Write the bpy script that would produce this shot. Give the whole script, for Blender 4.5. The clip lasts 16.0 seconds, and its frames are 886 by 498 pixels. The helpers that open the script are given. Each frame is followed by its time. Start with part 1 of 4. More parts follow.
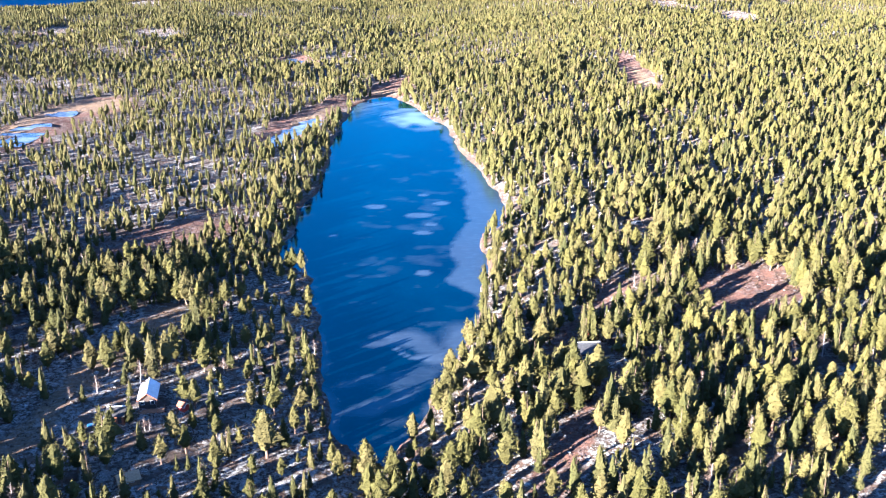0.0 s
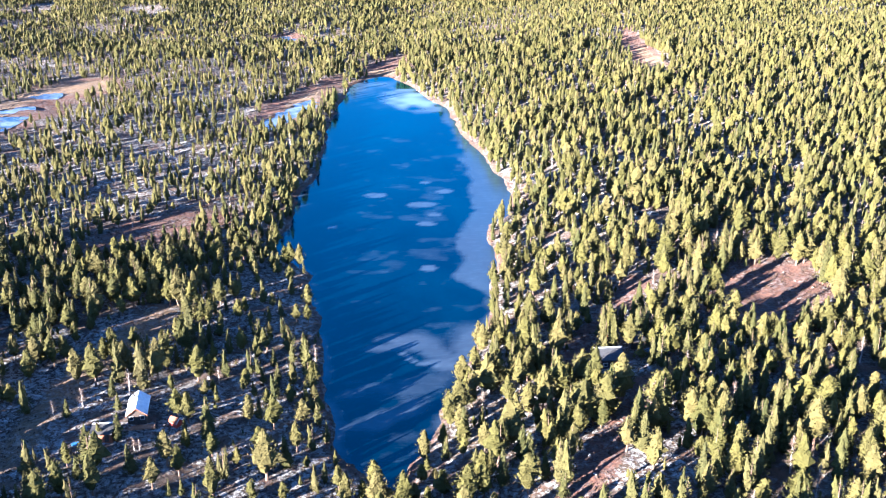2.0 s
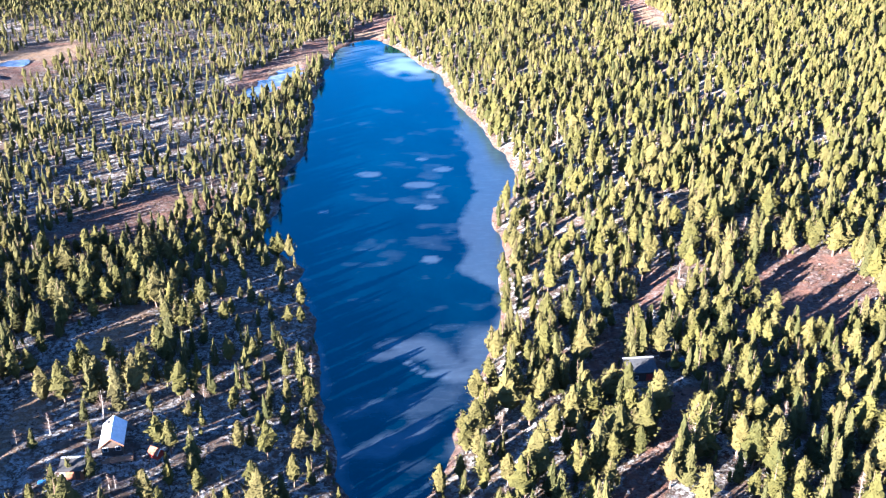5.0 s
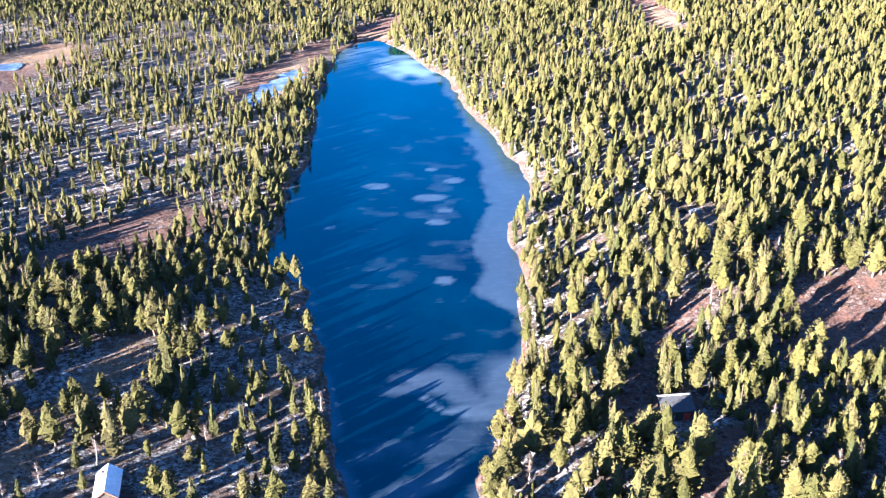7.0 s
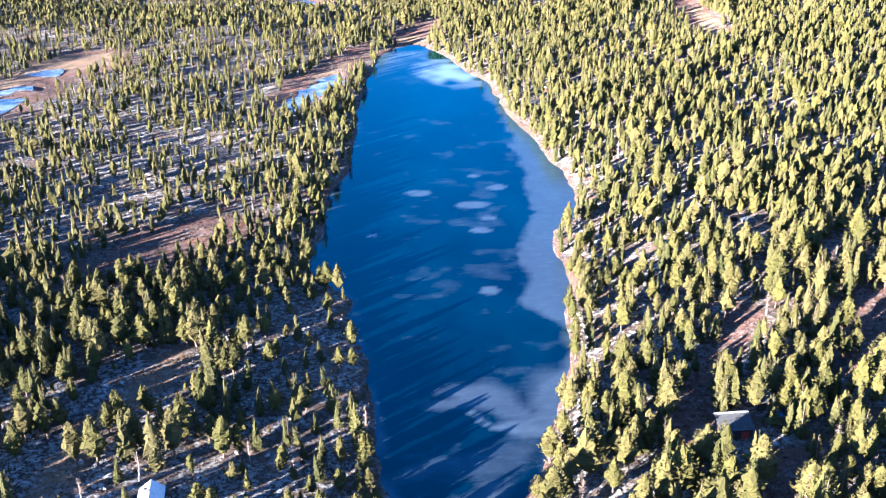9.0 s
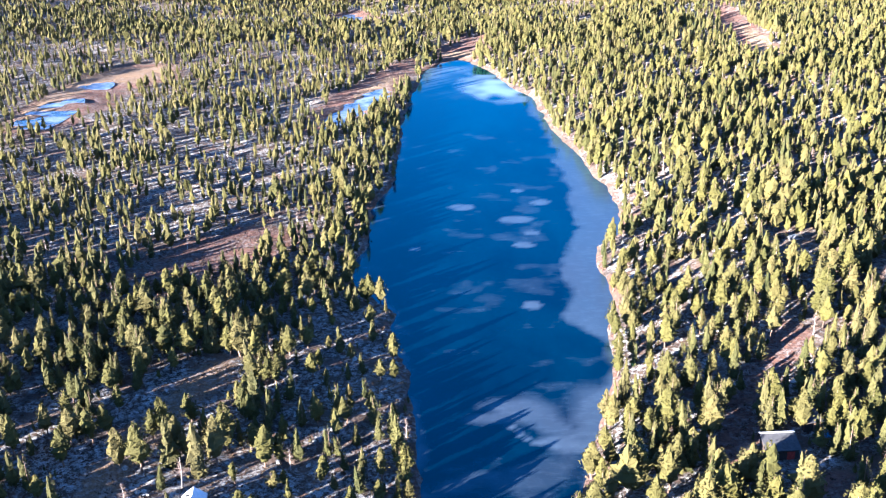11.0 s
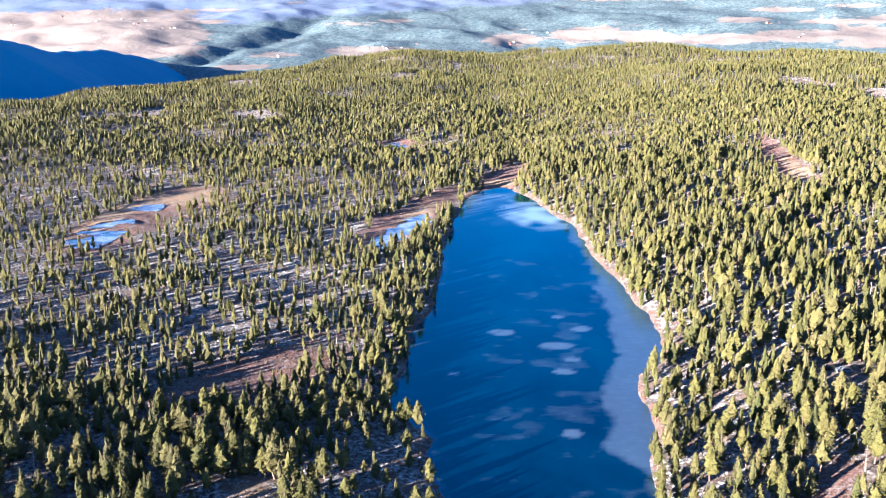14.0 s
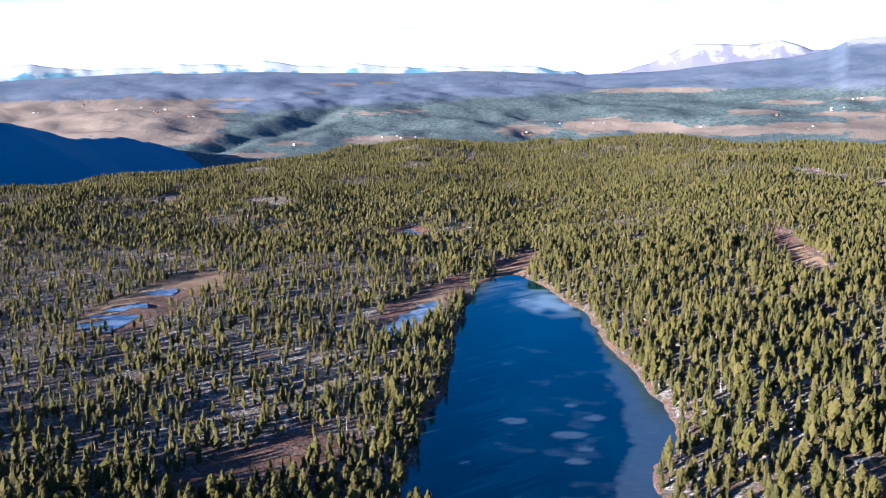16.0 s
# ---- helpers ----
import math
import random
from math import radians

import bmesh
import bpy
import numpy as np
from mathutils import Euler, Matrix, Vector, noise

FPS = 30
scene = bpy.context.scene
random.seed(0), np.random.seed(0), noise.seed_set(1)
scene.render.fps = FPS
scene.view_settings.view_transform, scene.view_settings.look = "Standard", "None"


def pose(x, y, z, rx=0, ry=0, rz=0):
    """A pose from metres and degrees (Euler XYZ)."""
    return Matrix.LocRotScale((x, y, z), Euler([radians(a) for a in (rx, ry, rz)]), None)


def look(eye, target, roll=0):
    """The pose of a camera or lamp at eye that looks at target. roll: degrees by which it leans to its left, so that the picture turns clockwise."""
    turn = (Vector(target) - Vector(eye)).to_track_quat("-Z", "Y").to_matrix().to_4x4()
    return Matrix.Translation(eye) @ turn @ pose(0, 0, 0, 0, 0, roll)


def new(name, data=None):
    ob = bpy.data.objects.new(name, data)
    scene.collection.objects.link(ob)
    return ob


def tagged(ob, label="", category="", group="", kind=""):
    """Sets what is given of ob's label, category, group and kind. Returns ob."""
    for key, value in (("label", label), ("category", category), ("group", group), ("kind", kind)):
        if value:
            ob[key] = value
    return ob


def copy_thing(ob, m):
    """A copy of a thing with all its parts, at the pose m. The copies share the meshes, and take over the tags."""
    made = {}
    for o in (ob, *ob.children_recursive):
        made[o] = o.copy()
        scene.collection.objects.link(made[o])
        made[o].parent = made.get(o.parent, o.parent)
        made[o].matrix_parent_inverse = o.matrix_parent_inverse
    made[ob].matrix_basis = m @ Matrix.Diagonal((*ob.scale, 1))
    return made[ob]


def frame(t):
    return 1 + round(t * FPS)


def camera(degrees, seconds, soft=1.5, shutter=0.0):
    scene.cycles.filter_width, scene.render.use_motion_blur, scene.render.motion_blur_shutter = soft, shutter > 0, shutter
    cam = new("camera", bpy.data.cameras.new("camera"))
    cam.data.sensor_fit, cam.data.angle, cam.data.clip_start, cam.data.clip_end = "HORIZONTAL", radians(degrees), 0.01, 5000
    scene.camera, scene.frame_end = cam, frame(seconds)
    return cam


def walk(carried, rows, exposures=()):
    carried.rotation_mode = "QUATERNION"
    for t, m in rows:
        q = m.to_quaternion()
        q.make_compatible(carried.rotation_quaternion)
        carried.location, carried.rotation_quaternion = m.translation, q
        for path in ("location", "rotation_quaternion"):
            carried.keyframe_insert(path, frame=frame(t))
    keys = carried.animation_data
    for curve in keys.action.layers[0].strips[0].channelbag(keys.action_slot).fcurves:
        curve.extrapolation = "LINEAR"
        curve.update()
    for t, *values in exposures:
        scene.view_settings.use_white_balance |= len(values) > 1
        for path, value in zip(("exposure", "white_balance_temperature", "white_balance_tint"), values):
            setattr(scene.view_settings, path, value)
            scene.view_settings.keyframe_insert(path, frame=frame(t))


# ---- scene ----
cam = camera(47.9, 16.0, soft=1.15)
METRES, EYE, TILT, LEAN, TURN = 81.12, 128.0, 0.0, -2.5, 0.0
ROWS = [
    (0.0, 0.0, 0.0, 0.0, -0.97, -19.58, 2.73),
    (0.5, -0.0138, 0.0626, -0.0002, -1.06, -19.93, 2.73),
    (1.0, -0.0278, 0.1253, -0.0005, -1.37, -20.29, 2.75),
    (1.5, -0.041, 0.1879, -0.001, -1.42, -20.65, 2.78),
    (2.0, -0.0537, 0.251, -0.002, -1.47, -21.04, 2.8),
    (2.5, -0.0652, 0.3142, -0.0023, -2.05, -21.46, 2.82),
    (3.0, -0.0801, 0.3774, -0.0024, -2.19, -21.86, 2.79),
    (3.5, -0.0935, 0.4406, -0.0027, -2.22, -22.24, 2.77),
    (6.0, -0.155, 0.7566, -0.0003, -2.85, -24.15, 2.77),
    (6.5, -0.1672, 0.8173, 0.0014, -2.85, -24.03, 2.79),
    (7.0, -0.1791, 0.8669, 0.0021, -2.8, -24.0, 2.84),
    (7.5, -0.1901, 0.904, 0.0012, -2.59, -23.93, 2.95),
    (8.0, -0.2001, 0.9288, 0.0007, -2.16, -23.86, 3.13),
    (8.5, -0.2088, 0.9423, -0.0015, -1.6, -23.77, 3.34),
    (9.0, -0.2128, 0.9455, -0.0042, -0.95, -23.75, 3.57),
    (11.5, -0.2165, 0.9407, -0.0133, 2.13, -21.81, 3.79),
    (12.0, -0.2156, 0.9411, -0.0159, 2.64, -20.65, 3.77),
    (12.5, -0.2155, 0.9414, -0.0166, 3.1, -19.41, 3.75),
    (13.0, -0.216, 0.942, -0.0182, 3.5, -18.04, 3.69),
    (13.5, -0.2153, 0.9434, -0.0194, 3.85, -16.65, 3.63),
    (14.0, -0.2152, 0.9436, -0.0198, 4.12, -15.28, 3.58),
    (14.5, -0.2153, 0.9443, -0.0204, 4.38, -13.84, 3.5),
    (15.0, -0.2152, 0.9448, -0.0221, 4.59, -12.54, 3.43),
    (15.5, -0.2151, 0.9453, -0.0232, 4.77, -11.32, 3.37),
    (16.0, -0.2164, 0.9451, -0.0269, 4.91, -10.2, 3.29),
]
BASE, KELVIN, TINT = 3.58, 4950, 20
EXPOSURES = [(t, BASE + e, KELVIN, TINT) for t, e in ((0.0, 0.0), (9.0, 0.0), (12.5, 0.0), (14.0, -0.25), (14.8, -0.5), (15.4, -0.85), (16.0, -1.32))]
walk(cam, [(t, pose(0, 0, EYE, TILT, LEAN, TURN) @ pose(METRES * x, METRES * y, METRES * z, 90 + pitch, roll, yaw)) for t, x, y, z, yaw, pitch, roll in ROWS], EXPOSURES)

# ---- light: low winter sun from behind and to the west of the lake, clear sky ----
SUN_EL, SUN_FROM = 11.6, Vector((-0.74, -0.67, 0)).normalized()
sun_data = bpy.data.lights.new("sun", "SUN")
sun_data.energy, sun_data.angle, sun_data.color = 4.6, radians(0.55), (1.0, 0.82, 0.58)
sun = new("sun", sun_data)
sun.matrix_world = look(SUN_FROM * 500 + Vector((0, 0, 500 * math.tan(radians(SUN_EL)))), (0, 0, 0))
world = bpy.data.worlds.new("sky")
scene.world = world
world.use_nodes = True
wn, wl = world.node_tree.nodes, world.node_tree.links
sky = wn.new("ShaderNodeTexSky")
sky.sky_type, sky.sun_disc = "NISHITA", False
sky.sun_elevation = radians(SUN_EL)
sky.sun_rotation = math.atan2(SUN_FROM.x, SUN_FROM.y)
sky.air_density, sky.dust_density, sky.ozone_density, sky.altitude = 1.0, 0.15, 4.0, 900
# thin bright cloud low over the far mountains
wco = wn.new("ShaderNodeTexCoord")
wsep = wn.new("ShaderNodeSeparateXYZ")
wl.new(wco.outputs["Generated"], wsep.inputs[0])
wband = wn.new("ShaderNodeMapRange")
wband.inputs["From Min"].default_value, wband.inputs["From Max"].default_value = 0.13, 0.05
wl.new(wsep.outputs["Z"], wband.inputs["Value"])
wmap = wn.new("ShaderNodeMapping")
wmap.inputs["Scale"].default_value = (2.5, 2.5, 14)
wl.new(wco.outputs["Generated"], wmap.inputs["Vector"])
wno = wn.new("ShaderNodeTexNoise")
wno.inputs["Scale"].default_value, wno.inputs["Detail"].default_value = 2.2, 6
wl.new(wmap.outputs[0], wno.inputs["Vector"])
wcl = wn.new("ShaderNodeMapRange")
wcl.inputs["From Min"].default_value, wcl.inputs["From Max"].default_value = 0.1, 0.5
wl.new(wno.outputs["Fac"], wcl.inputs["Value"])
wmul = wn.new("ShaderNodeMath")
wmul.operation = "MULTIPLY"
wl.new(wband.outputs[0], wmul.inputs[0]), wl.new(wcl.outputs[0], wmul.inputs[1])
wmix = wn.new("ShaderNodeMix")
wmix.data_type = "RGBA"
wmix.inputs[7].default_value = (11.0, 11.4, 12.0, 1)
wl.new(wmul.outputs[0], wmix.inputs[0]), wl.new(sky.outputs[0], wmix.inputs[6])
wbg = wn["Background"]
wbg.inputs["Strength"].default_value = 0.033
wl.new(wmix.outputs[2], wbg.inputs["Color"])

# ---- materials ----
class Nodes:
    """Small helper for node materials."""
    def __init__(self, name, rough=0.85, spec=0.3, metal=0.0):
        self.mat = bpy.data.materials.new(name)
        self.mat.use_nodes = True
        self.n, self.l = self.mat.node_tree.nodes, self.mat.node_tree.links
        self.b = self.n["Principled BSDF"]
        self.b.inputs["Roughness"].default_value = rough
        self.b.inputs["Specular IOR Level"].default_value = spec
        self.b.inputs["Metallic"].default_value = metal

    def put(self, socket, value):
        if isinstance(value, bpy.types.NodeSocket):
            self.l.new(value, socket)
        elif isinstance(value, (tuple, list)) and len(value) == 3 and socket.type == "RGBA":
            socket.default_value = (*value, 1)
        else:
            socket.default_value = value

    def pos(self):
        return self.n.new("ShaderNodeNewGeometry").outputs["Position"]

    def stretch(self, vec, scale, turn=0.0):
        m = self.n.new("ShaderNodeMapping")
        m.inputs["Scale"].default_value = scale
        m.inputs["Rotation"].default_value = (0, 0, radians(turn))
        self.l.new(vec, m.inputs["Vector"])
        return m.outputs[0]

    def noise(self, scale, detail=4, vec=None, rough=0.55):
        t = self.n.new("ShaderNodeTexNoise")
        t.inputs["Scale"].default_value, t.inputs["Detail"].default_value, t.inputs["Roughness"].default_value = scale, detail, rough
        self.l.new(vec if vec is not None else self.pos(), t.inputs["Vector"])
        return t.outputs["Fac"]

    def cells(self, scale, vec=None, feature="F1"):
        t = self.n.new("ShaderNodeTexVoronoi")
        t.feature = feature
        t.inputs["Scale"].default_value = scale
        self.l.new(vec if vec is not None else self.pos(), t.inputs["Vector"])
        return t.outputs["Distance"]

    def attr(self, name):
        t = self.n.new("ShaderNodeAttribute")
        t.attribute_name = name
        return t.outputs["Fac"]

    def span(self, v, a, b, c=0.0, d=1.0):
        t = self.n.new("ShaderNodeMapRange")
        for k, x in zip(("From Min", "From Max", "To Min", "To Max"), (a, b, c, d)):
            t.inputs[k].default_value = x
        self.put(t.inputs["Value"], v)
        return t.outputs[0]

    def calc(self, op, a, b=0.0):
        t = self.n.new("ShaderNodeMath")
        t.operation = op
        t.use_clamp = False
        self.put(t.inputs[0], a), self.put(t.inputs[1], b)
        return t.outputs[0]

    def mix(self, f, a, b):
        t = self.n.new("ShaderNodeMix")
        t.data_type = "RGBA"
        self.put(t.inputs[0], f), self.put(t.inputs[6], a), self.put(t.inputs[7], b)
        return t.outputs[2]

    def bump(self, h, strength=0.5, dist=0.3):
        t = self.n.new("ShaderNodeBump")
        t.inputs["Strength"].default_value, t.inputs["Distance"].default_value = strength, dist
        self.l.new(h, t.inputs["Height"])
        self.l.new(t.outputs[0], self.b.inputs["Normal"])

    def done(self, colour, rough=None):
        self.put(self.b.inputs["Base Color"], colour)
        if rough is not None:
            self.put(self.b.inputs["Roughness"], rough)
        return self.mat


def foliage(name, dark, light, pale):
    k = Nodes(name, 0.8, 0.15)
    k.b.inputs["Diffuse Roughness"].default_value = 1.0
    isl = k.n.new("ShaderNodeNewGeometry").outputs["Random Per Island"]
    tone = k.attr("tone")
    ob = k.n.new("ShaderNodeObjectInfo").outputs["Random"]
    both = k.calc("FRACT", k.calc("ADD", tone, ob))
    c = k.mix(k.span(k.calc("ADD", k.calc("MULTIPLY", isl, 0.5), k.calc("MULTIPLY", k.noise(1.6, 4, None, 0.7), 0.9)), 0.4, 1.0), dark, light)
    k.bump(k.noise(2.4, 3, None, 0.7), 0.9, 0.5)
    c = k.mix(k.span(both, 0.35, 1.0, 0.0, 0.75), c, pale)
    return k.done(c)


M_PINE = foliage("pine_needles", (0.048, 0.049, 0.013), (0.1, 0.09, 0.022), (0.11, 0.092, 0.032))
M_SPRUCE = foliage("spruce_needles", (0.04, 0.045, 0.014), (0.09, 0.084, 0.024), (0.1, 0.086, 0.032))
M_TWIG = foliage("bare_twigs", (0.10, 0.07, 0.055), (0.2, 0.15, 0.12), (0.24, 0.17, 0.12))
M_HEATHER = foliage("heather", (0.035, 0.026, 0.02), (0.1, 0.058, 0.036), (0.15, 0.11, 0.06))
M_SEDGE = foliage("dry_sedge", (0.1, 0.06, 0.035), (0.22, 0.13, 0.07), (0.27, 0.19, 0.11))

k = Nodes("pine_bark", 0.9)
M_BARK = k.done(k.mix(k.noise(1.5, 5), (0.09, 0.06, 0.045), (0.28, 0.19, 0.13)))
k = Nodes("birch_bark", 0.8)
M_BIRCH = k.done(k.mix(k.span(k.noise(3.0, 4, k.stretch(k.pos(), (1, 1, 4))), 0.45, 0.65), (0.5, 0.46, 0.42), (0.1, 0.08, 0.07)))

# ground: heath, dry grass, lichen and rime, open bog
k = Nodes("heath_ground", 0.95, 0.15)
k.b.inputs["Diffuse Roughness"].default_value = 1.0
p = k.pos()
fine, mid, big = k.noise(1.3, 6, p, 0.7), k.noise(0.22, 5, p), k.noise(0.035, 4, p)
c = k.mix(k.span(mid, 0.35, 0.65), (0.05, 0.038, 0.034), (0.125, 0.07, 0.048))
c = k.mix(k.span(big, 0.42, 0.66, 0, 0.7), c, (0.17, 0.12, 0.08))
c = k.mix(k.span(fine, 0.42, 0.7, 0, 0.75), c, (0.045, 0.045, 0.028))
tan = k.mix(k.span(fine, 0.3, 0.7), (0.14, 0.09, 0.05), (0.29, 0.2, 0.12))
red = k.mix(k.span(fine, 0.35, 0.65), (0.075, 0.042, 0.034), (0.19, 0.1, 0.066))
c = k.mix(k.span(k.calc("ADD", k.attr("bog"), k.span(mid, 0.3, 0.7, -0.25, 0.25)), 0.35, 0.6), c, red)
c = k.mix(k.span(k.calc("ADD", k.attr("grass"), k.span(fine, 0.3, 0.7, -0.3, 0.3)), 0.35, 0.65), c, tan)
lich = k.calc("MULTIPLY", k.span(k.noise(0.8, 7, p, 0.78), 0.45, 0.53), k.span(k.noise(0.17, 4, p, 0.6), 0.38, 0.52, 0.1, 1.0))
lich = k.calc("MULTIPLY", lich, k.span(k.calc("ADD", k.calc("MULTIPLY", k.attr("rock"), 0.55), k.span(k.noise(0.06, 4, p, 0.65), 0.3, 0.72, 0.0, 0.6)), 0.24, 0.56))
white = k.mix(k.span(k.noise(2.5, 4, p), 0.35, 0.7), (0.22, 0.22, 0.205), (0.58, 0.575, 0.54))
c = k.mix(k.calc("MULTIPLY", lich, k.span(k.calc("ADD", k.attr("bog"), k.attr("grass")), 0.2, 0.6, 0.9, 0.3)), c, white)
k.bump(k.calc("ADD", k.calc("MULTIPLY", fine, 0.6), lich), 0.9, 0.5)
M_GROUND = k.done(c)

# lake ice: dark clear ice, veils of rime, bubbles
k = Nodes("lake_ice", 0.3, 0.0)
p = k.pos()
veil = k.span(k.noise(0.035, 6, k.stretch(p, (1.0, 0.55, 1), 35), 0.62), 0.38, 0.72)
fleck = k.span(k.noise(0.32, 6, k.stretch(p, (0.6, 1.6, 1), -30), 0.7), 0.5, 0.8)
swirl = k.span(k.noise(0.09, 7, k.stretch(p, (1.0, 0.7, 1), 20), 0.7), 0.5, 0.78)
fr = k.calc("ADD", k.attr("frost_and_sun"), k.calc("ADD", k.calc("MULTIPLY", fleck, 0.07), k.calc("MULTIPLY", swirl, 0.05)))
c = k.mix(veil, (0.0002, 0.0035, 0.011), (0.0007, 0.018, 0.038))
c = k.mix(k.span(fr, 0.06, 1.0, 0.0, 0.95), c, (0.29, 0.39, 0.52))
M_ICE = k.done(c)
gloss = k.n.new("ShaderNodeBsdfGlossy")
gloss.inputs["Color"].default_value = (0.2, 0.68, 0.86, 1)
k.l.new(k.span(fr, 0.0, 0.7, 0.1, 0.45), gloss.inputs["Roughness"])
fres = k.n.new("ShaderNodeFresnel")
fres.inputs["IOR"].default_value = 1.7
over = k.n.new("ShaderNodeMixShader")
k.l.new(fres.outputs[0], over.inputs[0]), k.l.new(k.b.outputs[0], over.inputs[1]), k.l.new(gloss.outputs[0], over.inputs[2])
k.l.new(over.outputs[0], k.n["Material Output"].inputs["Surface"])
k = Nodes("pond_ice", 0.2, 0.5)
p = k.pos()
M_POND = k.done(k.mix(k.span(k.noise(0.12, 5, p, 0.65), 0.4, 0.65), (0.03, 0.08, 0.16), (0.3, 0.36, 0.47)), 0.25)

# far country: land cover by patches, blue distance haze mixed into woods and moor
k = Nodes("hazy_far_country", 0.95, 0.1)
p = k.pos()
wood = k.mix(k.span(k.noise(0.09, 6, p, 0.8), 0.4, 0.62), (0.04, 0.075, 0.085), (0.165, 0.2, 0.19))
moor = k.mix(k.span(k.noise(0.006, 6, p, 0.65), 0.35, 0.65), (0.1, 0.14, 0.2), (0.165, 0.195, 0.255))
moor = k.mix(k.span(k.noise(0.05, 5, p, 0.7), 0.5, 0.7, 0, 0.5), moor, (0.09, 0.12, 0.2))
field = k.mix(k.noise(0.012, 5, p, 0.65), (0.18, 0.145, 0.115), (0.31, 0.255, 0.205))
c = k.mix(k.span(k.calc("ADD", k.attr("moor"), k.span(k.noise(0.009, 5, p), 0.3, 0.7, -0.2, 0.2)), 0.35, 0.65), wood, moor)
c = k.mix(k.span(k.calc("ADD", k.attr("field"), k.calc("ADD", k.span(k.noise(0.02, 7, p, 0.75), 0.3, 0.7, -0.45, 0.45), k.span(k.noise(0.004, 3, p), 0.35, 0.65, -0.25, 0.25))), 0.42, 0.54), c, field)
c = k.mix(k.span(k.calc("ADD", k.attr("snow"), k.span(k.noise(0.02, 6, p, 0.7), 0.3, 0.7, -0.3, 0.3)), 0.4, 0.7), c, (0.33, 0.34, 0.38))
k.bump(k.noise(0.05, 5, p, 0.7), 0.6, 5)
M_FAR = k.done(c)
# spur woods: blue of sky-lit shade and haze painted into the base colour
k = Nodes("haze_tinted_woods", 0.95, 0.1)
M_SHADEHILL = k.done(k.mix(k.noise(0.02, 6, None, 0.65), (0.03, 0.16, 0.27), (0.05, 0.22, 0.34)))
# bare slopes between the snow carry blue shadow and lilac haze as colour
k = Nodes("hazed_snow_mountain", 0.8, 0.2)
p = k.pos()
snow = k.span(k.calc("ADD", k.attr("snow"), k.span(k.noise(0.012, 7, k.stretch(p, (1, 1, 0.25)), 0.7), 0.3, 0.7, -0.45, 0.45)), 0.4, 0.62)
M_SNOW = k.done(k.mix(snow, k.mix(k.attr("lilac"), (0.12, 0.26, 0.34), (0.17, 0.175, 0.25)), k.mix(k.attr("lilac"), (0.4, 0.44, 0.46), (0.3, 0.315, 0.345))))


def plain(name, a, b, rough=0.7, scale=2.0, metal=0.0, ribs=None):
    q = Nodes(name, rough, 0.4, metal)
    c = q.mix(q.span(q.noise(scale, 6, None, 0.65), 0.3, 0.7), a, b)
    if ribs:
        q.bump(q.noise(4.0, 2, q.stretch(q.pos(), ribs)), 0.4, 0.05)
    return q.done(c)


M_ROCK = plain("lichen_rock", (0.13, 0.125, 0.11), (0.5, 0.49, 0.44), 0.9, 2.2)
M_TIMBER = plain("weathered_timber", (0.16, 0.1, 0.06), (0.32, 0.2, 0.12), 0.8, 3.0, ribs=(1, 1, 6))
M_ORANGE = plain("red_brown_boards", (0.2, 0.07, 0.035), (0.36, 0.14, 0.07), 0.75, 2.0, ribs=(6, 6, 1))
M_REDWALL = plain("red_paint_boards", (0.26, 0.03, 0.02), (0.45, 0.07, 0.045), 0.7, 2.0, ribs=(6, 6, 1))
M_DARKWALL = plain("dark_stained_boards", (0.035, 0.028, 0.024), (0.09, 0.065, 0.05), 0.7, 2.0, ribs=(6, 6, 1))
M_METALROOF = plain("pale_sheet_roof", (0.5, 0.52, 0.54), (0.72, 0.72, 0.72), 0.45, 1.2, 0.1)
M_FELT = plain("dark_felt_roof", (0.03, 0.03, 0.033), (0.08, 0.078, 0.075), 0.9, 1.5)
M_GREYROOF = plain("grey_felt_roof", (0.045, 0.047, 0.05), (0.09, 0.092, 0.095), 0.98, 1.5)
M_TRIM = plain("white_trim_paint", (0.6, 0.6, 0.6), (0.8, 0.8, 0.79), 0.6, 4.0)
M_BLUE = plain("blue_tarpaulin", (0.03, 0.12, 0.3), (0.08, 0.26, 0.5), 0.5, 2.0)
M_GLASS = plain("window_glass", (0.02, 0.025, 0.03), (0.05, 0.06, 0.07), 0.06, 1.0)
M_SILVER = plain("silver_car_paint", (0.2, 0.21, 0.23), (0.27, 0.285, 0.3), 0.3, 1.0, 0.5)
M_BLACKCAR = plain("black_car_paint", (0.015, 0.017, 0.02), (0.035, 0.037, 0.04), 0.2, 1.0, 0.2)
M_TYRE = plain("tyre_rubber", (0.015, 0.015, 0.015), (0.03, 0.03, 0.03), 0.9, 5.0)
M_WOODPALE = plain("pale_sawn_wood", (0.34, 0.2, 0.1), (0.55, 0.36, 0.2), 0.8, 2.5, ribs=(1, 6, 1))

# ---- lie of the land ----
RNG = np.random.default_rng(7)
EYE_END = (-17.0, 77.0, 125.0)
SHORE_WEST = ((205, -11), (218, -22), (224, -25), (249, -29), (264, -31.5), (297, -35), (312, -40), (331, -41), (348, -53), (358, -58), (380, -54),
              (421, -55), (450, -49), (490, -51), (544, -52), (600, -50), (640, -46), (660, -38), (670, -28))
SHORE_EAST = ((205, -10), (218, -6), (230, -2), (245, 2.5), (268, 10), (290, 15), (315, 18), (340, 21), (368, 20), (378, 20.5), (386, 29),
              (394, 32), (411, 33), (432, 33), (452, 28.5), (487, 24), (518, 17), (553, 13), (579, 10), (601, 1), (635, -9), (655, -17), (670, -26))


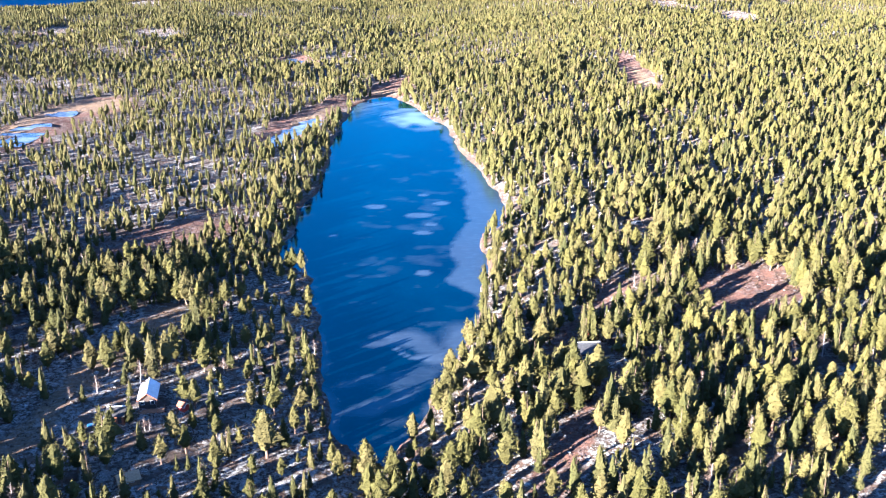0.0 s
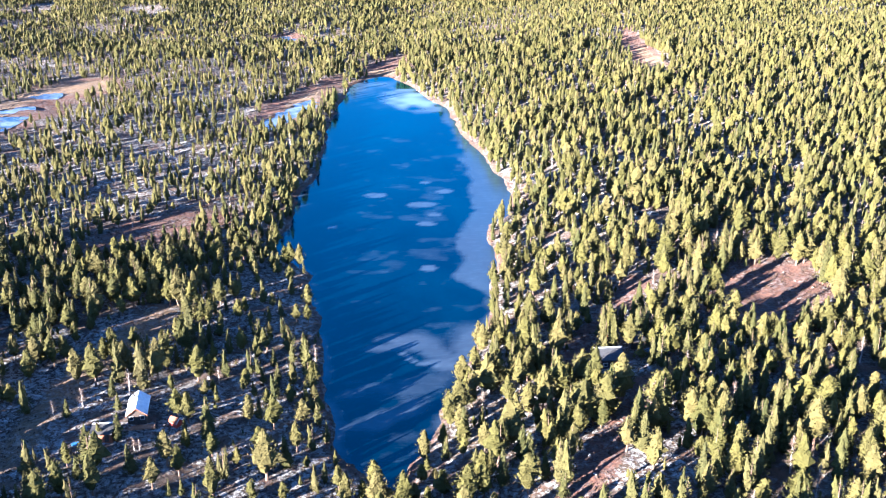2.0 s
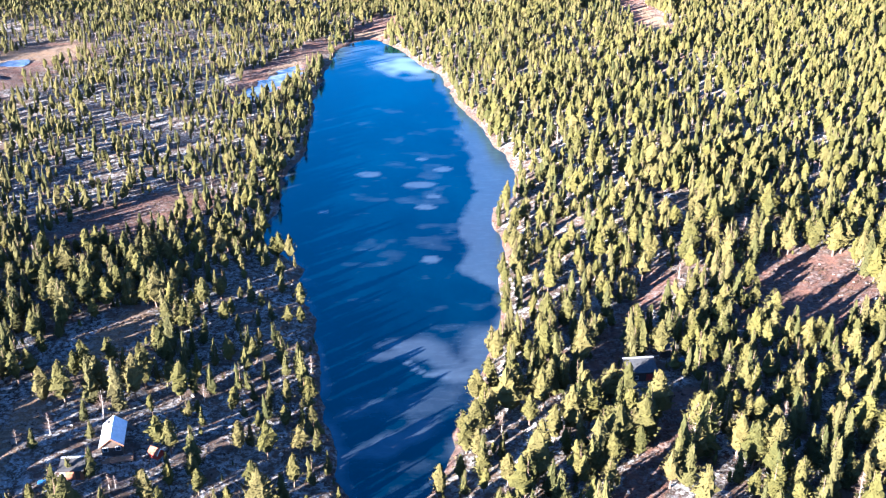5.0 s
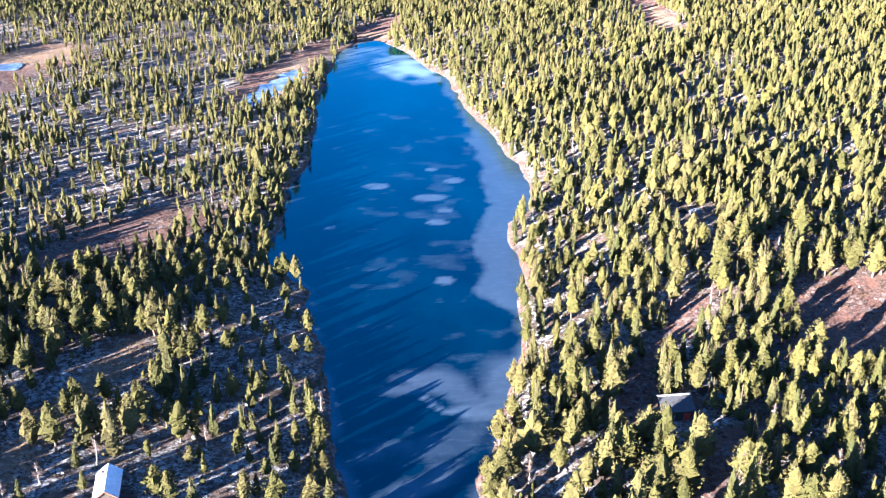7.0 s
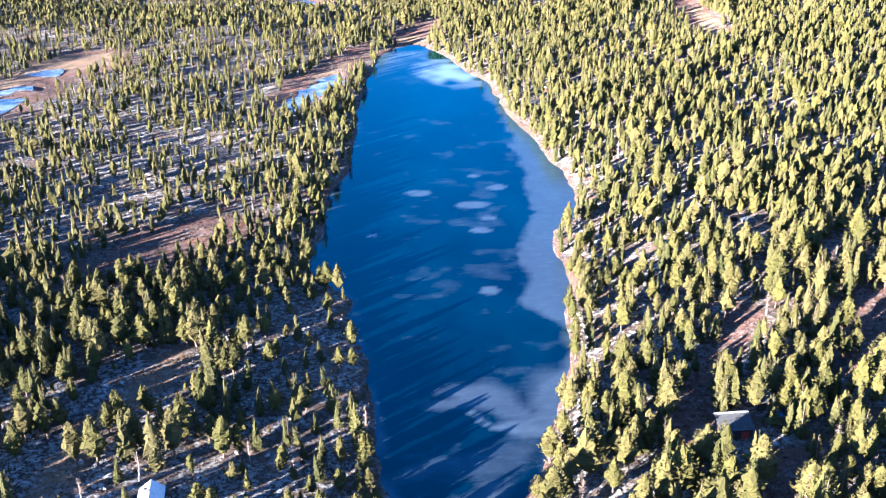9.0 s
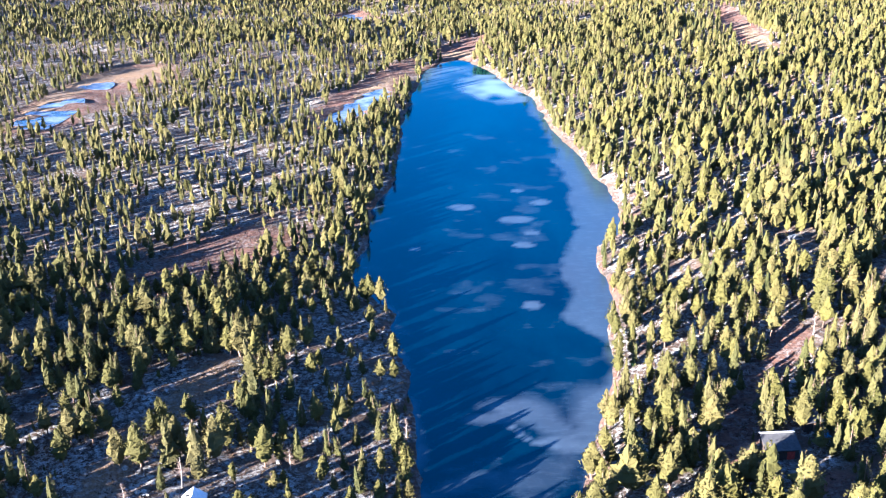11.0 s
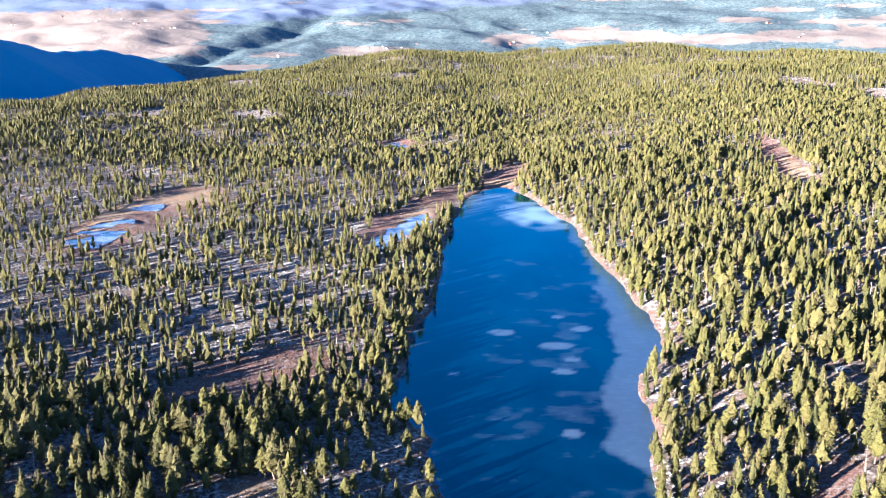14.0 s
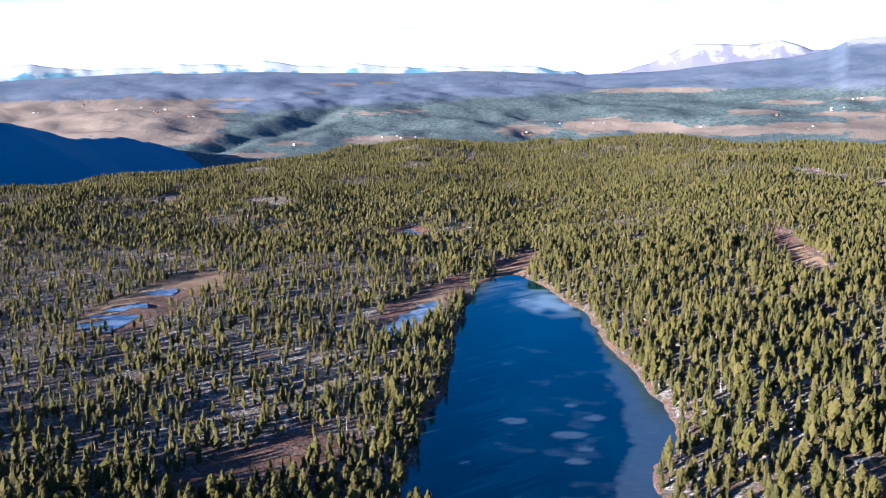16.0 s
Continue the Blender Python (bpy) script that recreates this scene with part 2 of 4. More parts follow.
def waves(x, y, size, seed):
    """Smooth value noise, about -1 to 1."""
    r = np.random.default_rng(seed).random((64, 64)) * 2 - 1
    u, v = x / size + 1000.0, y / size + 1000.0
    i, j = np.floor(u).astype(int), np.floor(v).astype(int)
    a, b = u - i, v - j
    a, b = a * a * (3 - 2 * a), b * b * (3 - 2 * b)
    g = lambda p, q: r[p % 64, q % 64]
    return (g(i, j) * (1 - a) + g(i + 1, j) * a) * (1 - b) + (g(i, j + 1) * (1 - a) + g(i + 1, j + 1) * a) * b


def west(y):
    return np.interp(y, *zip(*SHORE_WEST)) + 1.1 * waves(y * 1.0, y * 0.0, 7.0, 1) + 0.5 * waves(y * 1.0, y * 0.0, 2.6, 2)


def east(y):
    return np.interp(y, *zip(*SHORE_EAST)) + 1.0 * waves(y * 1.0, y * 0.0, 8.0, 3) + 0.4 * waves(y * 1.0, y * 0.0, 3.0, 4)


def from_shore(x, y):
    """Metres from the lake's edge; below zero on the ice."""
    return np.maximum(np.maximum(west(y) - x, x - east(y)), np.maximum(206.0 - y, y - 669.0))


def oval(x, y, cx, cy, rx, ry, turn=0.0, ragged=0.2, seed=5):
    """1 in the middle of an oval patch, 0.5 on its rim, 0 outside."""
    c, s = math.cos(radians(turn)), math.sin(radians(turn))
    u, v = (x - cx) * c + (y - cy) * s, -(x - cx) * s + (y - cy) * c
    d = np.sqrt((u / rx) ** 2 + (v / ry) ** 2) + ragged * waves(x, y, max(3.0, 0.6 * min(rx, ry)), seed)
    return np.clip(1.5 - d, 0, 1)


def band(x, y, line, half):
    """1 along a polyline, 0.5 at half its width."""
    best = np.full(np.shape(x), 1e9)
    for (ax, ay), (bx, by) in zip(line, line[1:]):
        dx, dy = bx - ax, by - ay
        t = np.clip(((x - ax) * dx + (y - ay) * dy) / (dx * dx + dy * dy), 0, 1)
        best = np.minimum(best, np.hypot(x - ax - t * dx, y - ay - t * dy))
    return np.clip(1.5 - best / half - 0.25 * waves(x, y, 4.0, 9), 0, 1)


PONDS = (("a", -222, 535, 9, 30, 0), ("b", -221, 597, 7, 12, 0), ("c", -74, 557, 7, 35, -16), ("d", -110, 806, 9, 18, 0), ("e", 130, 600, 6, 9, 0))
OPEN_BOGS = ((-102, 366, 13, 31, -34), (-219, 565, 18, 62, 0), (-210, 620, 20, 34, 0), (-72, 580, 15, 62, -12), (-28, 688, 17, 22, 0), (-18, 716, 12, 14, 0),
             (142, 672, 9, 90, -3), (100, 292, 17, 25, -20), (-108, 808, 17, 28, 0))
GRASS = ((-205, 628, 17, 26, 0), (-230, 575, 9, 60, 0), (-24, 680, 17, 9, 0), (144, 645, 6, 55, -3), (136, 588, 14, 8, 0), (-70, 590, 6, 30, -12), (-58, 352, 5, 3, 0))
ROCKS = ((72, 423, 12, 9), (45, 428, 10, 9), (59, 397, 6, 9), (68, 389, 7, 9), (114, 286, 6, 15), (58, 285, 7, 8), (27, 296, 10, 26), (26, 205, 13, 18), (50, 196, 9, 9),
         (-46, 262, 15, 32), (-44, 316, 10, 16), (-62, 222, 14, 18), (-150, 460, 50, 60), (-100, 490, 40, 60), (84, 512, 10, 10), (20, 232, 10, 20), (150, 430, 10, 10), (-78, 250, 14, 14))
TRACK_WEST = ((-103, 190), (-99, 222), (-96, 245), (-91, 272), (-83, 294))
TRACK_EAST = ((34, 252), (44, 274), (56, 294), (64, 306))
TRACK_SOUTH = ((26, 186), (33, 204), (44, 224), (52, 240))
YARDS = ((-75, 229, 12, 12), (45.5, 251, 7, 11), (77, 353, 8, 14), (-68, 196, 7, 6), (36, 541, 3, 3))


def ridge_start(az):
    return np.interp(az, (-60, -30, -20, -12, -4, 4, 10, 16, 22, 29, 50), (1100, 1180, 1220, 1330, 1500, 1560, 1400, 1230, 1120, 1010, 900))


def land(x, y):
    """Height of the ground over the ice, without the ponds."""
    d = from_shore(x, y)
    de, dw = np.maximum(x - east(y), 0), np.maximum(west(y) - x, 0)
    up = np.where(x > east(y), 8.5 * (1 - np.exp(-de / 42)) + 0.014 * de, 3.4 * (1 - np.exp(-dw / 30)) + 0.002 * dw)
    up = np.where((y < 206) | (y > 669), np.maximum(up, 2.5 * (1 - np.exp(-np.maximum(d, 0) / 30))), up)
    shore = np.where(d < 0, np.maximum(d * 0.5, -1.2), np.minimum(d * 0.4, 0.45))
    away = np.clip(d / 40, 0, 1)
    h = shore + up + away * (1.3 * waves(x, y, 38, 11) + 0.5 * waves(x, y, 13, 12)) + np.clip(d / 8, 0, 1) * 0.3 * waves(x, y, 5, 13)
    r, az = np.hypot(x - EYE_END[0], y - EYE_END[1]), np.degrees(np.arctan2(EYE_END[0] - x, y - EYE_END[1]))
    far = np.clip((r - 550) / 500, 0, 1)
    h = h + far * (11 * waves(x, y, 190, 14) + 6 * waves(x, y, 80, 15) + 3)
    over = np.maximum(r - ridge_start(az), 0)
    over = np.where(np.abs(az) > 75, 0, over)
    return h - np.minimum(0.22 * over * np.clip(over / 120, 0, 1), 300)


POND_LEVEL = {n: float(land(np.array([float(cx)]), np.array([float(cy)]))[0]) - 0.3 for n, cx, cy, *_ in PONDS}


def height(x, y):
    x, y = np.asarray(x, float), np.asarray(y, float)
    h = land(x, y)
    for n, cx, cy, rx, ry, turn in PONDS:
        near = oval(x, y, cx, cy, rx * 1.6, ry * 1.35, turn, 0.1)
        inside = oval(x, y, cx, cy, rx, ry, turn, 0.55, 6)
        w = np.clip(near * 2, 0, 1)
        h = h * (1 - w) + w * (POND_LEVEL[n] + 0.35 - 1.0 * np.clip((inside - 0.42) * 5, 0, 1))
    return h


def at(x, y):
    return float(height(np.array([x]), np.array([y]))[0])


def openness(x, y):
    """1 where no tree stands."""
    o = np.zeros(np.shape(x))
    for cx, cy, rx, ry, turn in OPEN_BOGS:
        o = np.maximum(o, oval(x, y, cx, cy, rx, ry, turn, 0.2))
    for line, half in ((TRACK_WEST, 7.5), (TRACK_EAST, 3.6), (TRACK_SOUTH, 3.4)):
        o = np.maximum(o, band(x, y, line, half))
    for cx, cy, rx, ry in YARDS:
        o = np.maximum(o, oval(x, y, cx, cy, rx, ry, 0, 0.1))
    return o


# ---- meshes from arrays ----
def mesh_of(name, verts, faces, mats, slots=None, attrs=(), smooth=False, normals=None):
    """A mesh object from arrays; faces all of one size."""
    me = bpy.data.meshes.new(name)
    n, m = faces.shape
    me.vertices.add(len(verts)), me.loops.add(n * m), me.polygons.add(n)
    me.vertices.foreach_set("co", np.ascontiguousarray(verts, np.float32).ravel())
    me.loops.foreach_set("vertex_index", np.ascontiguousarray(faces, np.int32).ravel())
    me.polygons.foreach_set("loop_start", np.arange(n, dtype=np.int32) * m)
    if slots is not None:
        me.polygons.foreach_set("material_index", np.ascontiguousarray(slots, np.int32))
    me.polygons.foreach_set("use_smooth", np.full(n, smooth))
    for key, values in attrs:
        a = me.attributes.new(key, "FLOAT", "POINT")
        a.data.foreach_set("value", np.ascontiguousarray(values, np.float32))
    for q in mats:
        me.materials.append(q)
    me.update(calc_edges=True)
    if normals is not None:
        me.attributes.new("custom_normal", "FLOAT_VECTOR", "POINT").data.foreach_set("vector", np.ascontiguousarray(normals, np.float32).ravel())
        me.update()
    return me


def grid_faces(nx, ny):
    i = (np.arange(ny - 1)[:, None] * nx + np.arange(nx - 1)[None, :]).ravel()
    return np.stack([i, i + 1, i + nx + 1, i + nx], 1)


def spread(lo, hi, step, out_lo, out_hi, grow=1.13):
    mid = list(np.arange(lo, hi + step, step))
    for end, sign in ((out_hi, 1), (out_lo, -1)):
        s = step
        while (mid[-1] if sign > 0 else mid[0]) * sign < end * sign:
            s *= grow
            if sign > 0:
                mid.append(mid[-1] + s)
            else:
                mid.insert(0, mid[0] - s)
    return np.array(mid)


gx, gy = spread(-125, 135, 2.0, -4400, 4400), spread(182, 690, 2.0, -900, 4600, 1.08)
GX, GY = np.meshgrid(gx, gy)
X, Y = GX.ravel(), GY.ravel()
Z = height(X, Y)
D = from_shore(X, Y)
bog = np.zeros(len(X))
for cx, cy, rx, ry, turn in OPEN_BOGS:
    bog = np.maximum(bog, oval(X, Y, cx, cy, rx * 1.15, ry * 1.1, turn, 0.25))
for line, half in ((TRACK_EAST, 4.5), (TRACK_SOUTH, 4.5)):
    bog = np.maximum(bog, band(X, Y, line, half))
bog = np.maximum(bog, 0.7 * np.clip(1 - np.abs(D - 1) / 2.4, 0, 1))
grass = np.clip(1.0 - np.abs(D - 0.2) / 0.9, 0, 1) * (0.15 + 0.15 * (X > -30) + 0.3 * waves(X, Y, 7, 17))
for cx, cy, rx, ry, turn in GRASS:
    grass = np.maximum(grass, oval(X, Y, cx, cy, rx, ry, turn, 0.3))
grass = np.maximum(grass, 0.75 * band(X, Y, TRACK_WEST, 5))
rock = np.zeros(len(X))
for cx, cy, rx, ry in ROCKS:
    rock = np.maximum(rock, oval(X, Y, cx, cy, rx * 1.3, ry * 1.3, 0, 0.3))
rock = np.maximum(rock, np.where((X < -25) & (Y < 620), np.where(Y > 370, 0.5, np.where(X > -85, 1.0, 0.7)), np.where(D < 4, 0.15, np.where((D < 50) & (Y < 480), 0.62, 0.35))))
ground = new("ground", mesh_of("ground", np.stack([X, Y, Z], 1), grid_faces(len(gx), len(gy)), [M_GROUND], attrs=(("bog", bog), ("grass", grass), ("rock", rock)), smooth=True))
tagged(ground, "brown autumn heath with pale lichen and rime patches", "ground", kind="structure")

# ---- lake ----
lx, ly = np.arange(-66, 44, 1.6), np.arange(198, 680, 1.6)
LX, LY = np.meshgrid(lx, ly)
X, Y = LX.ravel(), LY.ravel()
frost_and_sun = np.zeros(len(X))
SPOTS = ((-23, 417, 4.2, 2.6), (-4, 404, 5, 3.0), (1, 391, 2.6, 2.0), (-2, 380, 3, 2.2), (-2, 335, 2.4, 2.4), (-2, 434, 1.8, 1.8), (6, 421, 3, 2.4), (-38.5, 378, 1.6, 1.4))
for cx, cy, rx, ry in SPOTS:
    frost_and_sun = np.maximum(frost_and_sun, 0.26 * np.clip(2 * oval(X, Y, cx, cy, rx, ry, 0, 0.22, 31), 0, 1))
# rime along the eastern shore, its edge ragged
edge = np.interp(Y, (200, 255, 262, 285, 300, 312, 328, 372, 395, 440, 485, 530, 600), (2, 4, 0, 8, 16, 15, 4.5, 8.5, 15, 13, 12, 9, 4)) + 3.0 * waves(X, Y, 9, 32) + 1.6 * waves(X, Y, 3.5, 33)
frost_and_sun = np.maximum(frost_and_sun, 0.22 * np.clip((X - edge) / 3.5, 0, 1))
# cloud-shaped veil of rime near the southern end, with a pale curl under it and a faint twin by the shore
bx, by = X + 2.2 * waves(X, Y, 11, 34) + 1.0 * waves(X, Y, 4.5, 40), Y + 3.0 * waves(X, Y, 13, 45) + 1.2 * waves(X, Y, 5, 46)
# the last two ovals paint sunlit streaks between tree shadows onto the rime
for cx, cy, rx, ry, turn, v in ((-8, 281, 8.5, 6.5, 8, 0.22), (-1, 275, 5, 8.5, 25, 0.2), (-15, 276.5, 7, 3.2, 22, 0.2), (2, 264, 6, 4, -35, 0.26), (10, 278, 5.5, 13, 0, 0.17), (-8, 252, 12, 7, 20, 0.13), (-14, 236, 11, 3, 38, 0.2), (-20, 250, 8, 3, 38, 0.13)):
    frost_and_sun = np.maximum(frost_and_sun, v * np.clip(1.15 * oval(bx, by, cx, cy, rx * 1.15, ry * 1.15, turn, 0.12, 34), 0, 1) ** 1.3)
frost_and_sun = np.maximum(frost_and_sun, 0.3 * band(bx, by, ((-13, 272), (-6, 266), (0, 262), (6, 261)), 1.1) ** 1.5)
# pale ice at the northern end
frost_and_sun = np.maximum(frost_and_sun, 0.9 * oval(X, Y, -8, 600, 12, 26, 22, 0.5, 35))
frost_and_sun = np.maximum(frost_and_sun, 0.45 * np.clip((Y - 560) / 120, 0, 1) * (0.5 + 0.8 * waves(X, Y, 14, 36)))
shore_d = from_shore(X, Y)
frost_and_sun = np.maximum(frost_and_sun, 0.25 * np.clip(1 + shore_d / 4, 0, 1) * np.clip(0.6 + waves(X, Y, 9, 37), 0, 1))
frost_and_sun = np.maximum(frost_and_sun, 0.1 * np.clip(waves(X * 0.6, Y * 1.3, 8, 38) + 0.6 * waves(X, Y, 3.5, 39), 0, 1) * (Y < 520))
lake = new("lake", mesh_of("lake", np.stack([X, Y, 0 * X], 1), grid_faces(len(lx), len(ly)), [M_ICE], attrs=(("frost_and_sun", np.clip(frost_and_sun, 0, 1)),), smooth=True))
tagged(lake, "frozen lake of dark blue ice with rime veils and pale spots", "lake", kind="structure")
for n, cx, cy, rx, ry, turn in PONDS:
    a = np.linspace(0, 2 * math.pi, 48, endpoint=False)
    c, s = math.cos(radians(turn)), math.sin(radians(turn))
    u, v = 1.35 * rx * np.cos(a), 1.25 * ry * np.sin(a)
    ring = np.stack([cx + u * c - v * s, cy + u * s + v * c, np.full(48, POND_LEVEL[n])], 1)
    me = bpy.data.meshes.new("pond")
    me.from_pydata([tuple(q) for q in ring], [], [tuple(range(48))])
    me.materials.append(M_POND)
    tagged(new("pond", me), "small frozen bog pool with rimed ice", "pond", kind="structure")


# ---- far country ----
def polar(a0, a1, na, r0, r1, nr):
    A, R = np.meshgrid(np.radians(np.linspace(a0, a1, na)), np.linspace(r0, r1, nr))
    A, R = A.ravel(), R.ravel()
    return np.degrees(A), R, EYE_END[0] - R * np.sin(A), EYE_END[1] + R * np.cos(A)


A, R, X, Y = polar(-42, 46, 420, 1750, 4600, 140)
skyline = np.interp(A, (-42, -25, -18.6, -16.8, -16, -14, -11, -6.6, -3.2, 1.2, 4.4, 11.7, 17, 23, 28.6, 46), (1.0, 1.3, 1.1, 1.02, 0.6, 0.2, -0.06, -0.45, -0.62, -0.42, -0.36, -0.35, -0.2, -0.26, -0.5, -0.6))
T = np.clip((R - 2150) / 1950, 0, 1)
EL = -5.6 + (skyline + 5.6) * T ** 0.72 - 3.0 * np.clip((2150 - R) / 400, 0, 1)
Z = EYE_END[2] + R * np.tan(np.radians(EL)) + np.clip(T * 4, 0, 1) * (1 - 0.75 * np.clip((T - 0.6) * 3, 0, 1)) * (20 * waves(X, Y, 260, 41) + 8 * waves(X, Y, 90, 42) + 2.5 * waves(X, Y, 35, 43))
Z -= 0.25 * np.maximum(R - 4150, 0)
# side valley running north-west
val = np.clip(1 - np.abs(A - np.interp(EL, (-5.5, -4.2, -3, -2), (20, 17.5, 13, 10))) / 1.6, 0, 1) * np.clip((-1.7 - EL) / 0.6, 0, 1)
Z -= 18 * val
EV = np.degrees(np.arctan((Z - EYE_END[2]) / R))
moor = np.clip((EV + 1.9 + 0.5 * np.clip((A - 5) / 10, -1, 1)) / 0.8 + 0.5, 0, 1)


def plot(a, e, wa, we):
    return np.clip(1.5 - np.hypot((A - a) / wa, (EV - e) / we), 0, 1)


field = 0.95 * np.clip((A - 16.5) / 2, 0, 1) * np.clip((-1.35 - EV) / 0.4, 0, 1) * np.clip((EV + 4.4) / 0.4, 0, 1) * np.clip((31 - 0.2 * A + 8 * (EV + 3.0) + 10 - A) / 3, 0, 1)
for a, e, wa, we in ((8.6, -4.1, 2.2, 0.24), (0.2, -3.6, 1.7, 0.42), (-3.6, -3.45, 2.2, 0.4), (-7, -3.6, 1.6, 0.3), (-10.5, -3.7, 3.2, 0.28), (-15.4, -3.55, 2.4, 0.35), (-18.6, -3.5, 2, 0.55),
                     (-7, -1.5, 3.2, 0.16), (-14.5, -2.2, 1.6, 0.1), (-17.6, -2.0, 1.6, 0.12), (-12.2, -2.7, 1.4, 0.12), (10.6, -0.95, 0.8, 0.07), (8.3, -0.9, 0.6, 0.05), (12.2, -1.4, 0.7, 0.06),
                     (16.5, -1.7, 0.9, 0.07), (9.5, -2.6, 1.6, 0.07), (6.8, -2.5, 1.0, 0.08), (13.5, -4.2, 1.4, 0.14), (15.5, -4.8, 1.8, 0.14), (17.0, -2.3, 1.3, 0.12), (-17.3, -2.8, 2.2, 0.12), (-21, -2.7, 2.4, 0.3)):
    field = np.maximum(field, plot(a, e, wa, we))
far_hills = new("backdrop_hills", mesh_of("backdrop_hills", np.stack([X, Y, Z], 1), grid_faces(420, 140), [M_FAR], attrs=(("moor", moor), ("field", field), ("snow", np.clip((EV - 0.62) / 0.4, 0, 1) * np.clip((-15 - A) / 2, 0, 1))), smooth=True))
tagged(far_hills, "far valley sides with fields, woods and moorland, blue haze painted in", "hills", kind="structure")
FAR = (A, R, X, Y, Z, EV)

# wooded spur west of the valley, its slope turned from the sun
sx, sy = np.meshgrid(np.linspace(-1500, -300, 120), np.linspace(800, 3000, 180))
X, Y = sx.ravel(), sy.ravel()
crest_x = -735 - 0.11 * (Y - 1393) + 12 * waves(Y, 0 * Y, 240, 51)
crest_z = np.interp(Y, (800, 1100, 1250, 1393, 1660, 2030, 2560, 2900), (-90, 0, 45, 60, 20, -8, -90, -170)) + 3 * waves(Y, 0 * Y, 130, 52)
Z = crest_z - 0.52 * np.maximum(X - crest_x, 0) - 0.3 * np.maximum(crest_x - X, 0) + 1.8 * waves(X, Y, 90, 53) + 1 * waves(X, Y, 30, 54)
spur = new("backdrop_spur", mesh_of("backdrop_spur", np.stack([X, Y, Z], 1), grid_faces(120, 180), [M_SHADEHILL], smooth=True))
tagged(spur, "dark wooded hillside, its blue shade and haze put into the colour", "hillside", kind="structure")

# snow mountains
A, R, X, Y = polar(-32, 40, 720, 4150, 4700, 45)
crest = np.interp(A, (-32, -20, -15.1, -14.3, -13.5, -12.6, -11.7, -10.5, -8.9, -8.2, -6.6, -5, -3.4, -2.5, 3, 7, 10.8, 13, 15, 17, 20, 24, 28.5, 40), (0.6, 0.8, 0.55, 0.9, 1.13, 1.0, 0.9, 0.97, 1.0, 0.75, -0.08, -0.4, -0.55, -0.3, -0.1, 0.0, 0.12, 0.2, 0.4, 0.15, 0.25, 0.1, 0.3, 0.5))
crest = crest + (0.12 * waves(A, 0 * A, 1.6, 61) + 0.03 * waves(A, 0 * A, 0.5, 62)) * np.clip((np.abs(A + 11) - 3) / 3, 0.25, 1)
u = 1 - np.abs(R - 4450) / 270
EL = -2.2 + (crest + 2.2) * np.clip(u, 0, 1) ** 0.8
Z = EYE_END[2] + R * np.tan(np.radians(EL)) + np.clip(1 - u, 0, 1) * np.clip(u * 3, 0, 1) * (14 * waves(A * 75 + 0.35 * R, R, 90, 63) + 7 * waves(A * 75 + 0.35 * R, R, 36, 64))
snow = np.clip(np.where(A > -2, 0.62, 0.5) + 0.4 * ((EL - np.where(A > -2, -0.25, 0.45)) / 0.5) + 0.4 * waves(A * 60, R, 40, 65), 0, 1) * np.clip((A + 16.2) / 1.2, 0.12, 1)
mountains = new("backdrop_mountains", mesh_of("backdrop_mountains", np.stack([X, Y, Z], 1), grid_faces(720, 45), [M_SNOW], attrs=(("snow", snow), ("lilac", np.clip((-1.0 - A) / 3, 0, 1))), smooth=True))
tagged(mountains, "distant snow-covered mountains", "mountains", kind="structure")

# ---- trees ----
def outline(u, conical):
    """Width of a crown at the height u, 0 to 1."""
    u = np.asarray(u, float)
    if conical:
        return np.maximum((1 - u) ** 0.8 * np.minimum(1, (u + 0.12) / 0.24), 0.015)
    return np.maximum((1 - u ** 2.0) ** 0.8 * np.minimum(1, (u + 0.14) / 0.42), 0.015)


def tufts(rng, n, high, wide, low, size, conical, reach):
    """Needle sprays: small leaning triangles that break up the outside of a crown."""
    u = rng.random(n) ** (1.25 if conical else 0.95) * 0.99
    a = rng.random(n) * 6.283
    r = wide * outline(u, conical) * rng.uniform(*reach, n)
    out = np.stack([np.cos(a), np.sin(a), 0 * a], 1)
    c = out * r[:, None]
    c[:, 2] = low + (high - low) * u
    # each spray points outwards and, in the upper crown, upwards
    d = out * rng.uniform(0.3, 0.9, n)[:, None] + rng.normal(0, 0.35, (n, 3))
    d[:, 2] += np.where(u > 0.5, 0.8, 0.25) if conical else 0.65
    d /= np.linalg.norm(d, axis=1)[:, None]
    side = np.stack([-np.sin(a), np.cos(a), 0 * a], 1) + rng.normal(0, 0.4, (n, 3))
    side -= d * (side * d).sum(1)[:, None]
    side /= np.linalg.norm(side, axis=1)[:, None] + 1e-6
    s = size * rng.uniform(0.65, 1.3, n)[:, None] * np.clip(0.5 + 0.6 * outline(u, conical), 0.5, 1.1)[:, None]
    v = np.stack([c - d * s * 0.45 - side * s * 0.45, c + d * s * 0.9, c - d * s * 0.45 + side * s * 0.45], 1)
    turned = (np.cross(v[:, 1] - v[:, 0], v[:, 2] - v[:, 0]) * (out + (0, 0, 0.3))).sum(1) < 0
    v[turned] = v[turned][:, ::-1]
    return v.reshape(-1, 3), np.arange(3 * n).reshape(-1, 3)


